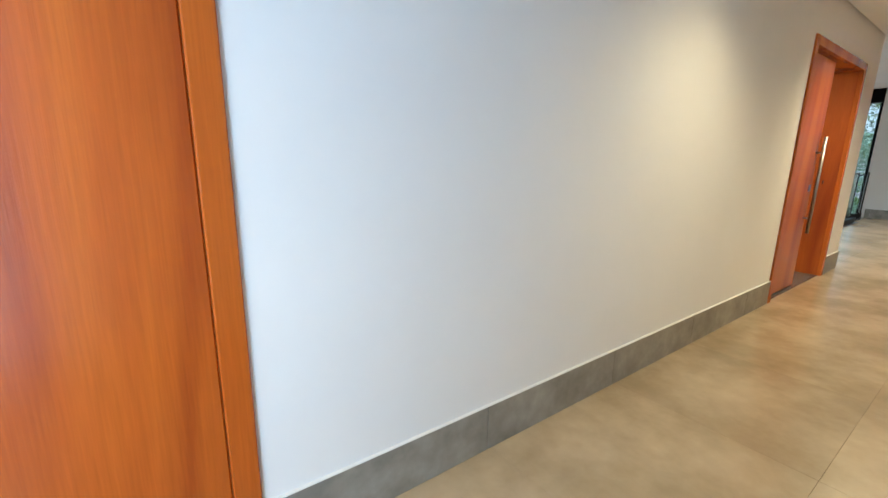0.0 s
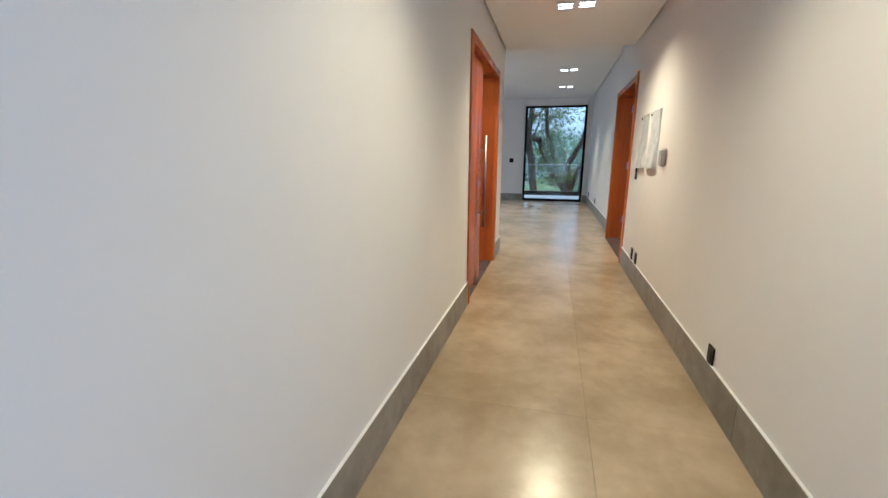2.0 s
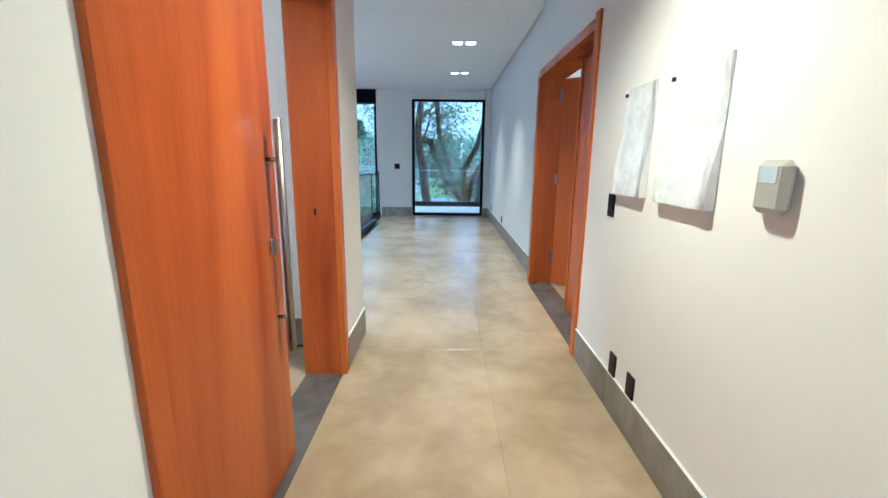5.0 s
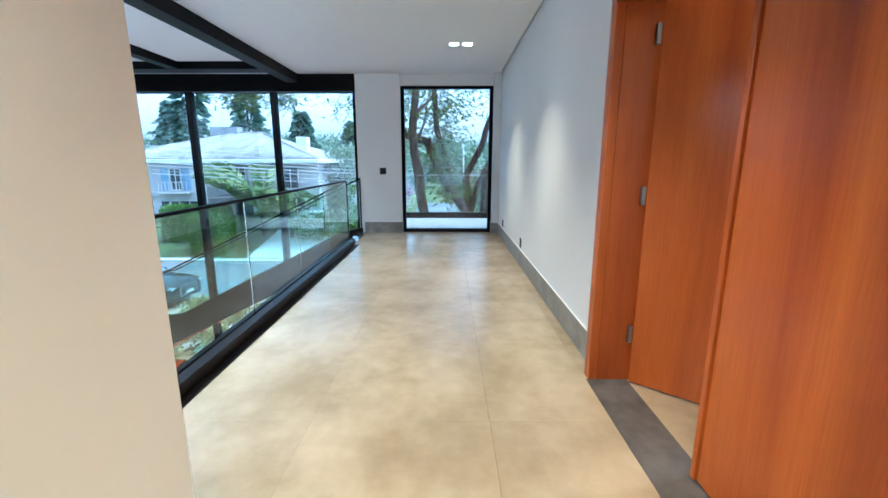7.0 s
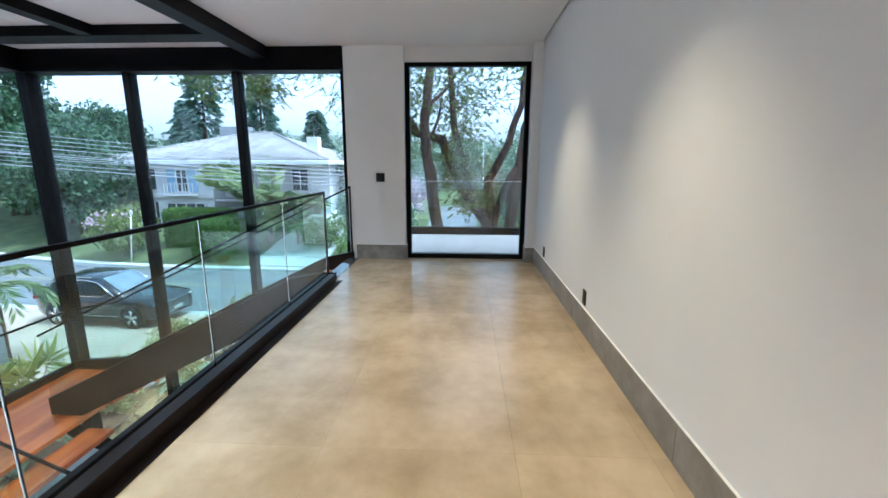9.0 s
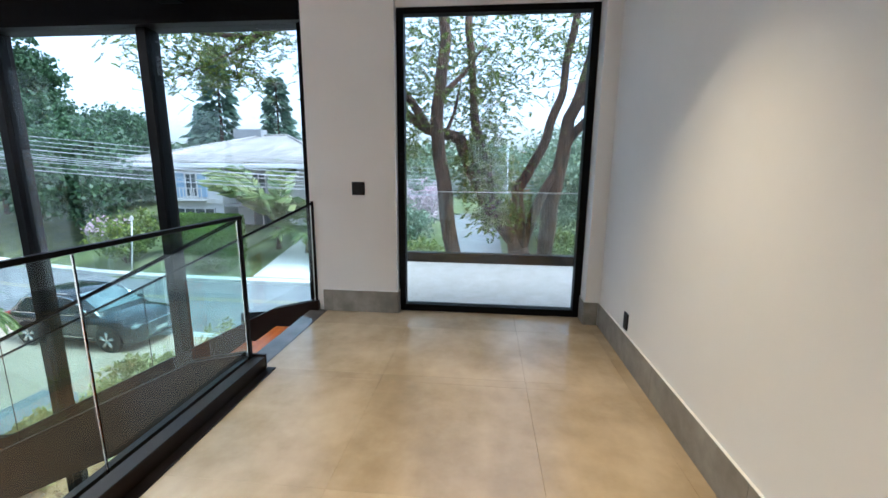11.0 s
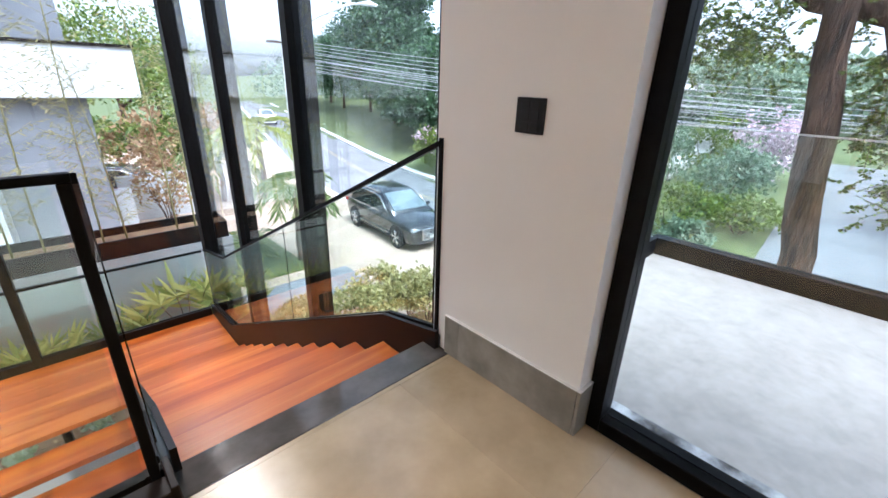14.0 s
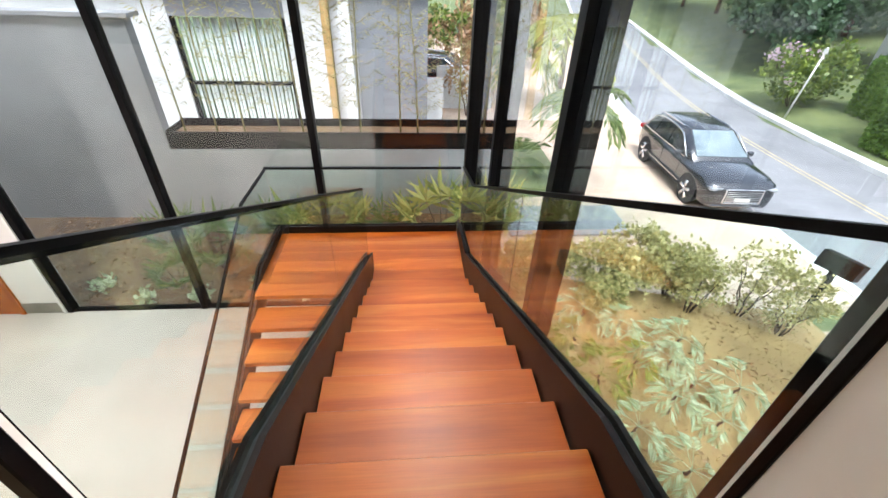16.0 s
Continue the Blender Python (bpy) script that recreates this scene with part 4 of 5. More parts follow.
    t = thing(name, base, label, category, group)
    x, y, z = base
    bm = bmesh.new()
    for i in range(6):
        a = i * 1.05 + x
        trunk(bm, (x + 0.03 * math.cos(a), y + 0.03 * math.sin(a), z - 0.08), (x + r * 0.6 * math.cos(a), y + r * 0.6 * math.sin(a), z + h * 0.7), 0.012 + 0.006 * r, 0.004, 0.1, 4, 5)
    part("stems", bm, BARK, t)
    crown("foliage", [(x, y, z + h * 0.58, r, r, h * 0.45), (x + r * 0.3, y - r * 0.25, z + h * 0.72, r * 0.6, r * 0.6, h * 0.34)], n, leaf, leaf * width, mat, t, 0.3)
    return t


def fronds(base, count, length, leaflet, pairs, rise, droop, spread=1.0, start=0.25):
    """Feather leaves round a crown: a stalk with pairs of leaflets."""
    cs, ds = [], []
    stalks = []
    b = np.array(base, float)
    for i in range(count):
        a = i * 2.399 + 0.3 * math.sin(i * 7)
        up = rise * (0.45 + 0.75 * ((i * 0.618) % 1.0))
        h = np.array((math.cos(a) * spread, math.sin(a) * spread, 0))
        path = []
        for k in range(9):
            u = k / 8
            path.append(b + h * length * u * (1 - 0.12 * u) + np.array((0, 0, length * (up * u - droop * u * u))))
        stalks.append(path)
        for k in range(pairs):
            u = start + (1 - start) * k / (pairs - 1)
            j = min(int(u * 8), 7)
            p = path[j] + (path[j + 1] - path[j]) * (u * 8 - j)
            fw = path[j + 1] - path[j]
            fw /= np.linalg.norm(fw) + 1e-9
            sd = np.cross(fw, (0, 0, 1))
            for sgn in (-1, 1):
                cs.append(p)
                ds.append(sd * sgn * 0.8 + fw * 0.75 + np.array((0, 0, -0.25)))
    return stalks, np.array(cs), np.array(ds)


def palm(name, base, trunk_h, r, count, length, leaflet, pairs, mat, label, rise=0.8, droop=0.8, width=0.07, start=0.2, category="palm", group=""):
    t = thing(name, base, label, category, group)
    top = (base[0] + 0.02, base[1], base[2] + trunk_h)
    bm = bmesh.new()
    trunk(bm, (base[0], base[1], base[2] - 0.1), top, r, r * 0.75, 0.08)
    st, cs, ds = fronds(top, count, length, leaflet, pairs, rise, droop, 1.0, start)
    part("trunk", bm, BARK, t)
    bm = bmesh.new()
    for p in st:
        tube(bm, p, [0.010 * length * (1 - 0.1 * k) for k in range(9)], 4)
    part("stalks", bm, mat, t)
    v, f = blades(cs, ds, leaflet, leaflet * width, -0.05)
    raw("fronds", v, f.tolist(), mat, t)
    return t


def fan_plant(base, s, n=9, mat=None, label="", name="fan_palm", category="palm", group="bed palms"):
    """A low clump of fan leaves, each a spray of narrow blades on a stalk."""
    t = thing(name, base, label, category, group)
    bm = bmesh.new()
    cs, ds = [], []
    b = Vector(base)
    for i in range(n):
        a = i * 2.4 + base[0]
        tip = b + Vector((math.cos(a) * s * 0.45, math.sin(a) * s * 0.45, s * (0.45 + 0.4 * ((i * 0.618) % 1))))
        tube(bm, [b, b.lerp(tip, 0.5) + Vector((0, 0, 0.06 * s)), tip], (0.012, 0.009, 0.006), 5)
        out = (tip - b).normalized()
        sd = out.cross(Vector((0, 0, 1))).normalized()
        up = sd.cross(out)
        for k in range(13):
            w = (k - 6) / 6 * 1.9
            d = out * math.cos(w) + sd * math.sin(w) + up * 0.15
            cs.append(tip)
            ds.append(d + Vector((0, 0, -0.25)))
    part("stalks", bm, BARK, t)
    v, f = blades(np.array(cs), np.array(ds), s * 0.55, s * 0.042, -0.02)
    raw("leaves", v, f.tolist(), mat, t)
    return t


# ---- old trees beside the terrace ----
def big_tree(base, limbs, label):
    t = thing("street_tree", base, label, "tree", "terrace trees")
    bm = bmesh.new()
    for pts, r0, r1 in limbs:
        P = []
        for i in range(len(pts) - 1):
            a, b = Vector(pts[i]), Vector(pts[i + 1])
            for k in range(4):
                u = k / 4
                p = a.lerp(b, u)
                P.append(p + Vector((noise.noise(p * 1.7), noise.noise(p * 1.7 + Vector((9, 0, 0))), 0)) * 0.07)
        P.append(Vector(pts[-1]))
        m = len(P) - 1
        tube(bm, P, [(r0 + (r1 - r0) * i / m) * (1 + 0.10 * noise.noise(P[i] * 2.3)) for i in range(m + 1)], 12)
    part("trunk", bm, BARK, t, "rough reddish-brown bark")
    return t


TX = 15.3
t1 = big_tree((TX, 2.15, -4.0), [
    ([(TX, 2.05, -4.1), (TX, 2.28, -0.2), (TX, 2.42, 0.84), (TX, 2.53, 1.5), (TX, 2.53, 2.3), (TX + 0.1, 2.45, 3.4), (TX + 0.2, 2.7, 5.5)], 0.150, 0.085),
    ([(TX + 0.1, 2.6, 3.9), (TX - 0.2, 4.0, 3.9), (TX - 0.2, 5.7, 3.42), (TX - 0.2, 6.5, 3.5), (TX - 0.2, 7.4, 3.75)], 0.073, 0.017),
    ([(TX - 0.2, 5.4, 3.5), (TX - 0.3, 6.3, 3.05), (TX - 0.3, 7.1, 2.75)], 0.026, 0.008),
    ([(TX - 0.2, 5.9, 3.45), (TX - 0.4, 5.9, 3.0), (TX - 0.4, 5.8, 2.6)], 0.017, 0.005),
    ([(TX, 2.50, 2.5), (TX + 0.1, 2.1, 2.9), (TX + 0.1, 1.75, 3.3)], 0.05, 0.02),
], "tall street tree with rough bark and feathery leaves beside the terrace")
TB = TX + 0.22
t2 = big_tree((TB, 0.95, -4.0), [
    ([(TB + 0.1, 0.85, -4.1), (TB, 0.98, -0.9), (TB, 1.10, -0.12)], 0.27, 0.20),
    ([(TB, 1.12, -0.4), (TB, 1.18, 0.0), (TB, 1.68, 0.8), (TB, 1.97, 1.4), (TB, 2.18, 1.82), (TB, 2.42, 1.9), (TB, 2.75, 1.97), (TB, 3.22, 2.3), (TB, 3.6, 2.68), (TB - 0.2, 4.4, 3.5)], 0.165, 0.045),
    ([(TB, 2.70, 1.96), (TB - 0.1, 3.02, 2.44), (TB - 0.1, 3.4, 2.8), (TB, 4.2, 3.7)], 0.085, 0.03),
    ([(TB, 2.40, 1.9), (TB + 0.1, 2.30, 2.3), (TB + 0.1, 2.18, 2.8)], 0.04, 0.012),
    ([(TB, 1.25, 0.05), (TB + 0.1, 1.48, 0.6), (TB + 0.1, 1.64, 1.26), (TB + 0.1, 1.80, 1.74), (TB + 0.1, 1.92, 2.3), (TB + 0.1, 1.97, 2.75), (TB + 0.2, 2.1, 4.6)], 0.12, 0.06),
    ([(TB, 1.0, -0.4), (TB - 0.05, 1.05, 0.1), (TB - 0.05, 1.10, 0.95), (TB, 0.96, 1.25), (TB, 0.76, 1.72), (TB, 0.57, 2.18), (TB, 0.45, 2.6), (TB, 0.2, 4.5)], 0.115, 0.06),
    ([(TB, 1.02, -0.1), (TB - 0.1, 0.84, 0.52), (TB - 0.1, 0.66, 0.98), (TB, 0.46, 1.32)], 0.085, 0.075),
], "old street tree forking low into several leaning limbs")
t3 = big_tree((TB, 0.6, -4.0), [
    ([(TB, 0.70, -4.1), (TB, 0.60, -0.22), (TB, 0.54, 0.52), (TB, 0.48, 1.1), (TB, 0.41, 1.56), (TB, 0.35, 1.92), (TB, 0.32, 2.15), (TB, 0.18, 2.5), (TB, -0.3, 4.4)], 0.155, 0.085),
    ([(TB, 0.36, 1.72), (TB - 0.1, 0.10, 2.05), (TB - 0.1, -0.08, 2.3), (TB - 0.1, -0.9, 3.3)], 0.085, 0.035),
    ([(TB, 0.31, 2.3), (TB, -0.04, 2.47), (TB, -0.9, 3.1)], 0.055, 0.02),
], "leaning street tree with rough brown bark beside the terrace")


def feathers(name, ends, per, parent, mat, length=0.22, leaf=0.024):
    """Fine divided leaves hanging on twigs round the given places."""
    bm = bmesh.new()
    cs, ds = [], []
    for (x, y, z, s) in ends:
        for i in range(per):
            o = np.array((x, y, z)) + rng.normal(size=3) * s * (1, 1, 0.6)
            a = rng.uniform(0, 6.28)
            h = np.array((math.cos(a), math.sin(a), rng.uniform(-1.0, 0.2)))
            tip = o + h * length
            side = np.array((-math.sin(a), math.cos(a), 0))
            tube(bm, [Vector(o), Vector(tip)], (0.003, 0.002), 3)
            for k in range(9):
                p = o + (tip - o) * (0.2 + 0.8 * k / 8)
                for sg in (-1, 1):
                    cs.append(p)
                    ds.append(side * sg + h * 0.35 + rng.normal(size=3) * 0.35)
    v, f = blades(np.array(cs), np.array(ds), leaf * 1.5, leaf * 0.6)
    tagged(part("twigs", bm, BARK, parent), kind="stuff")
    return raw(name, v, f.tolist(), mat, parent)


feathers("foliage", [(TX - 0.2, 4.4, 3.5, 0.4), (TX - 0.2, 5.6, 3.5, 0.35), (TX - 0.2, 6.4, 3.4, 0.4), (TX - 0.3, 7.0, 3.0, 0.35), (TX - 0.3, 7.4, 3.7, 0.4), (TX - 0.4, 5.85, 2.9, 0.25),
                     (TX - 0.2, 3.6, 2.75, 0.5), (TX + 0.3, 2.9, 3.4, 0.6), (TX + 0.2, 3.3, 2.2, 0.5), (TX + 0.2, 2.0, 3.4, 0.7), (TX, 6.6, 4.4, 0.8), (TX, 3.3, 1.7, 0.35), (TX, 5.0, 4.4, 0.7), (TX + 0.8, 3.2, 3.6, 0.7), (TX + 0.8, 2.4, 2.8, 0.5), (TX + 1.0, 3.4, 2.9, 0.5)], 190, t1, LEAF_TREE)
feathers("foliage", [(TX + 0.4, 1.8, 2.9, 0.4), (TX + 0.3, 1.7, 2.0, 0.35), (TX + 0.6, 1.3, 3.6, 0.6), (TX + 0.2, 0.4, 3.4, 0.6), (TX - 0.1, -0.9, 3.2, 0.6), (TX, -1.5, 2.4, 0.5), (TX + 0.2, -1.2, 1.4, 0.45), (TX + 0.1, 1.75, 1.0, 0.22), (TX + 0.2, 1.55, 0.45, 0.2), (TX + 0.2, 1.25, 0.6, 0.22), (TX + 0.1, 1.9, 1.5, 0.2),
                     (TX + 0.2, -0.9, 0.5, 0.5), (TX + 0.5, 1.6, 1.3, 0.35), (TX + 0.9, 1.7, 2.6, 0.45), (TX + 0.8, 0.0, 4.0, 0.8), (TX + 0.9, -1.6, 3.4, 0.7), (TX + 0.8, -1.3, 0.9, 0.5)], 170, t2, LEAF_TREE)
feathers("foliage", [(TX + 0.1, -0.6, 2.7, 0.4), (TX + 0.3, -1.3, 1.9, 0.4), (TX + 0.5, -0.7, 3.4, 0.5), (TX + 0.2, -1.5, 0.9, 0.4)], 150, t3, LEAF_TREE)

# ---- trees and shrubs across the street ----
def k2(y, off):
    return far_kerb(y) + off


TREES = [(31, 6.5, 4.6, 7.6), (38, 7.5, 5.2, 10.5), (27.6, 4.6, 3.4, 6.8), (44, 8, 6, 13), (52, 9, 6, 14), (35, 13, 5.0, 9), (62, 8, 6, 10), (74, 9, 7, 11)]
for y, off, r, h in TREES:
    x = k2(y, off)
    z = height(x, y) - 0.1
    bl = [(x, y, z + h * 0.62, r * 0.8, r * 0.8, h * 0.33), (x - r * 0.45, y - r * 0.4, z + h * 0.45, r * 0.5, r * 0.55, h * 0.26), (x - r * 0.3, y + r * 0.5, z + h * 0.5, r * 0.5, r * 0.5, h * 0.26), (x + r * 0.1, y, z + h * 0.86, r * 0.5, r * 0.5, h * 0.18)]
    tree("tree", (x, y, z), h * 0.3, 0.22, bl, 17000, 0.34, LEAF_DARK, "dense dark-green broadleaf tree on the grass bank", group="bank trees")
tx, ty = 38.5, 39.0
tz = height(tx, ty) - 0.1
tree("tree", (tx, ty, tz), 6.0, 0.3, [(tx, ty, 10.6, 1.9, 1.9, 1.5), (tx + 0.9, ty - 1.0, 8.4, 2.3, 2.3, 1.6), (tx - 1.2, ty + 0.8, 6.6, 2.4, 2.6, 1.5), (tx + 0.6, ty - 1.6, 5.0, 2.6, 2.8, 1.6), (tx - 0.8, ty + 1.6, 3.4, 2.8, 3.0, 1.8)], 15000, 0.36, LEAF_DARK, "tall layered dark-green tree above the bank", group="bank trees")
for (x, y, h, r) in ((49, 28.5, 15.5, 3.2), (52, 24, 13.0, 3.4), (58, 20, 10, 4.0), (60, 14, 9, 4.5), (56, 35, 11, 5)):
    t = thing("conifer", (x, y, -2.6), "tall dark conifer behind the white house", "tree", "conifers")
    bm = bmesh.new()
    trunk(bm, (x, y, -3.4), (x, y, -3.0 + h), 0.3, 0.05, 0.1)
    cs, ds = [], []
    for i in range(1500):
        u = rng.uniform(0, 1) ** 0.8
        tier = 1 - ((u * 8) % 1) * 0.45
        rr = r * (1 - u) * tier * rng.uniform(0.35, 1) + 0.15
        a = rng.uniform(0, 6.28)
        cs.append((x + rr * math.cos(a), y + rr * math.sin(a), -2.0 + (h - 0.5) * u + 0.1 * rr))
        ds.append((math.cos(a), math.sin(a), -0.35))
    part("trunk", bm, BARK, t)
    v, f = blades(cs, ds, 0.95, 0.22)
    raw("crown", v, f.tolist(), LEAF_CON, t)

# far woods on the hills: uncountable; their haze is put into the leaf colour
pts = []
for i in range(520):
    a = rng.uniform(-0.75, 1.2)
    d = rng.uniform(48, 150)
    x, y = 10 + d * math.cos(a), 2 + d * math.sin(a)
    if x < far_kerb(min(y, 75)) + 14:
        continue
    if 33 < x < 50 and 8 < y < 28:
        continue
    s = rng.uniform(2.0, 4.0) * (0.6 + d / 150)
    z = height(x, y)
    k = 150
    q = rng.normal(size=(k, 3))
    q /= np.linalg.norm(q, axis=1)[:, None]
    pts.append(q * (s, s, s * 0.95) * rng.uniform(0.7, 1.0, (k, 1)) + (x, y, z + s * 0.8))
p = np.concatenate(pts)
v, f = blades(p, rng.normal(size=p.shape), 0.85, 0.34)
tagged(raw("far_woods", v, f.tolist(), LEAF_HAZED), "green woods on the distant slopes, haze put into leaf colour", "woods", kind="stuff")
# undergrowth below the terrace, past the trees
for i in range(26):
    y = -14 + i * 0.95
    if -0.2 < y < 4.6:
        continue
    x = 27.6 + 2.2 * math.sin(i * 1.7) + (4 if 7.5 < y < 13 else 0)
    bush("shrub", (x, y, height(x, y) - 0.05), 1.2 + 0.4 * math.sin(i * 2.3), 2.2 + 0.9 * math.sin(i * 1.1 + 1), 1700, 0.17, LEAF_TREE if i % 3 else LEAF_HAZED, "leafy green shrub on the far verge", group="verge shrubs")
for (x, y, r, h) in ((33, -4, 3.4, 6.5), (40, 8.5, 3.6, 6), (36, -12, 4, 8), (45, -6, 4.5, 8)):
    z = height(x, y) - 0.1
    tree("tree", (x, y, z), h * 0.3, 0.2, [(x, y, z + h * 0.65, r, r, h * 0.3), (x - r * 0.4, y + r * 0.4, z + h * 0.5, r * 0.6, r * 0.6, h * 0.22)], 8000, 0.25, LEAF_HAZED, "green garden tree beyond the street", group="garden trees")

# side street running away between the gardens
sv, sf = [], []
for i in range(9):
    x = 26.3 + 2.2 * i
    z = height(x, 2.5) + 0.04 if x > 27 else -4.2
    sv += [(x, 0.6 + 0.05 * i, z), (x, 4.0 + 0.05 * i, z), (x, 0.6 + 0.05 * i, z - 0.2), (x, 4.0 + 0.05 * i, z - 0.2)]
for i in range(8):
    o = 4 * i
    sf += [(o, o + 4, o + 5, o + 1), (o + 2, o + 6, o + 4, o), (o + 1, o + 5, o + 7, o + 3)]
tagged(raw("side_street", sv, sf, ASPHALT), "pale concrete side street between gardens", "road", kind="structure")
for (x, y, r, h, m) in ((31, 6.2, 1.6, 2.6, LEAF_HAZED), (33, -1.6, 1.7, 2.8, LEAF_HAZED), (35, 6.0, 2.0, 3.2, PETAL), (39, -2.2, 2.2, 3.6, LEAF_DRY), (44, 7.0, 2.4, 3.8, LEAF_HAZED), (30, -5.5, 1.8, 3.0, LEAF_YEL)):
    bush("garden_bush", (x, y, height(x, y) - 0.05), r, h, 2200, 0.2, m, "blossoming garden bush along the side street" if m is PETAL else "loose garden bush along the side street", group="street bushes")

# hedge, flowering bush and sign opposite
def hedge(x0, x1, y0, y1, h, r, label):
    z = height((x0 + x1) / 2, y0) - 0.15
    t = thing("clipped_hedge", (x0, y0, z), label, "hedge", "clipped hedges")
    part("core", box(bmesh.new(), x0 + 0.08, x1 - 0.08, y0 + 0.08, y1 - 0.08, z, z + h - 0.08, bevel=r), LEAF_HEDGE, t)
    q = []
    cx, cy, sx, sy = (x0 + x1) / 2, (y0 + y1) / 2, (x1 - x0) / 2, (y1 - y0) / 2
    u = rng.uniform(-1, 1, (9000, 3))
    k = rng.integers(0, 4, 9000)
    u[k == 0, 0] = -1
    u[k == 1, 2] = 1
    u[k == 2, 1] = -1
    u[k == 3, 1] = 1
    nr = np.linalg.norm(np.abs(u) ** 5, axis=1) ** 0.2
    u /= np.maximum(nr, 0.9)[:, None]
    q = u * (sx, sy, h / 2) * rng.uniform(0.97, 1.03, (9000, 1)) + (cx, cy, z + h / 2)
    v, f = blades(q, rng.normal(size=(9000, 3)), 0.14, 0.05)
    raw("leaves", v, f.tolist(), LEAF_HEDGE, t)


hedge(27.3, 29.1, 14.7, 16.5, 2.3, 0.45, "clipped rounded bright-green hedge block at the kerb")
hedge(29.5, 30.7, 15.6, 19.6, 2.3, 0.2, "long clipped bright-green hedge in front of the house")
bx0, by0 = 28.4, 21.2
fb = bush("flowering_bush", (bx0, by0, height(bx0, by0) - 0.05), 1.7, 2.6, 2600, 0.22, LEAF_TREE, "loose green bush with pink blossoms")
p = blob_points([(bx0 - 0.5, by0, height(bx0, by0) + 1.7, 1.4, 1.5, 0.9)], 160)
v, f = blades(p, rng.normal(size=p.shape), 0.16, 0.08)
raw("blossoms", v, f.tolist(), PETAL, fb, "pink blossoms")
sg = thing("street_sign", (27.3, 20.0, -4.0), "thin pale leaning post with a small pale plate", "sign")
bm = bmesh.new()
tube(bm, [(27.3, 20.0, -4.15), (27.3, 19.6, -1.2)], (0.04, 0.035), 8)
part("post", bm, KERB, sg)
part("plate", B((27.25, 27.27, 19.48, 19.68, -1.42, -1.26)), KERB, sg)
palm("palm_tree", (31.0, 13.8, height(31.0, 13.8)), 1.4, 0.18, 22, 3.6, 1.0, 22, LEAF_PALM, "traveller's palm in front of the white house", rise=1.3, droop=0.5, width=0.17)
palm("palm_tree", (30.0, 11.6, height(30.0, 11.6)), 0.9, 0.14, 14, 2.2, 0.7, 16, LEAF_PALM, "bushy palm beside the drive", rise=1.1, droop=0.7, width=0.09)

# ---- front garden plants ----
palm("palm_tree", (15.4, 13.6, -4.1), 2.3, 0.09, 18, 1.35, 0.42, 18, LEAF_PALM, "slender young palm in the forecourt", rise=0.9, droop=0.9)
palm("palm_tree", (17.2, 20.8, -4.1), 3.2, 0.13, 20, 2.3, 0.62, 20, LEAF_LIME, "palm with yellowing fronds at the forecourt wall", rise=0.8, droop=1.0)
palm("palm_tree", (15.8, 22.0, -4.1), 2.0, 0.13, 18, 2.1, 0.62, 20, LEAF_PALM, "green palm at the forecourt wall", rise=0.9, droop=1.0)
palm("palm_tree", (14.1, 14.6, -4.1), 0.35, 0.07, 16, 0.9, 0.35, 14, LEAF_PALM, "low spiky palm on a grass patch", rise=1.0, droop=0.6)
structure("lawn_patch", B((12.6, 15.4, 12.9, 17.0, -4.2, -4.07), bevel=0.02), LAWN, "small green grass patch in the forecourt", "lawn")
structure("stepping_slab", B((13.2, 16.2, 10.9, 12.3, -4.2, -4.06), bevel=0.01), GREYWALL, "grey stone slab path", "paving")
for i, (x, y, r, h) in enumerate(((14.1, 8.2, 0.55, 1.0), (14.8, 8.45, 0.6, 1.1), (13.3, 8.5, 0.5, 0.9), (15.4, 8.2, 0.5, 0.95), (13.9, 7.7, 0.35, 0.6), (12.7, 8.3, 0.45, 0.85))):
    bush("garden_bush", (x, y, mound(x, y)), r, h, 2300, 0.10, LEAF_YEL, "rounded yellow-green garden shrub", 0.26, group="garden shrubs")
for i, (x, y, r, h) in enumerate(((15.5, 7.7, 0.42, 1.2), (16.4, 7.65, 0.5, 1.35), (16.8, 7.2, 0.42, 1.15))):
    bush("garden_bush", (x, y, mound(x, y)), r, h, 1100, 0.085, LEAF_YEL, "thin leggy shrub with pale leaves", 0.26, group="leggy shrubs")
PH = ((13.25, 7.0), (13.55, 7.5), (13.95, 7.1), (14.9, 6.95), (14.4, 6.75), (13.85, 6.35), (14.65, 6.15), (15.15, 6.0), (14.1, 5.8), (14.7, 5.6), (13.3, 6.2), (13.4, 5.4), (13.9, 5.0), (12.8, 5.6), (14.35, 6.35), (13.0, 4.7))
for i, (x, y) in enumerate(PH):
    s = 0.50 + 0.10 * math.sin(i * 2.1)
    palm("foliage_plant", (x, y, mound(x, y)), 0.12 * (1 + (i % 3)), 0.018, 8, s * 0.8, 0.19, 8, LEAF_PHILO if i % 5 else LEAF_LIME, "low plant with pale silvery divided leaves", rise=0.9, droop=0.75, width=0.085, start=0.42, category="plant", group="divided-leaf plants")
FP = ((9.15, 9.1, 0.75), (9.65, 9.35, 0.6), (11.4, 9.1, 0.95), (12.2, 9.3, 0.8), (7.75, 8.6, 0.7), (6.9, 9.0, 0.6), (10.5, 9.3, 0.6), (8.5, 9.4, 0.5), (7.2, 8.2, 0.45), (10.9, 8.6, 0.4))
for i, (x, y, s) in enumerate(FP):
    fan_plant((x, y, -3.28 + 0.16 * (y - 7.78)), s * 1.15, 10, LEAF_PALMY if i in (2, 3, 0, 1) else LEAF_PALM, "clump of narrow-fingered fan palm in the soil bed")
for i in range(9):
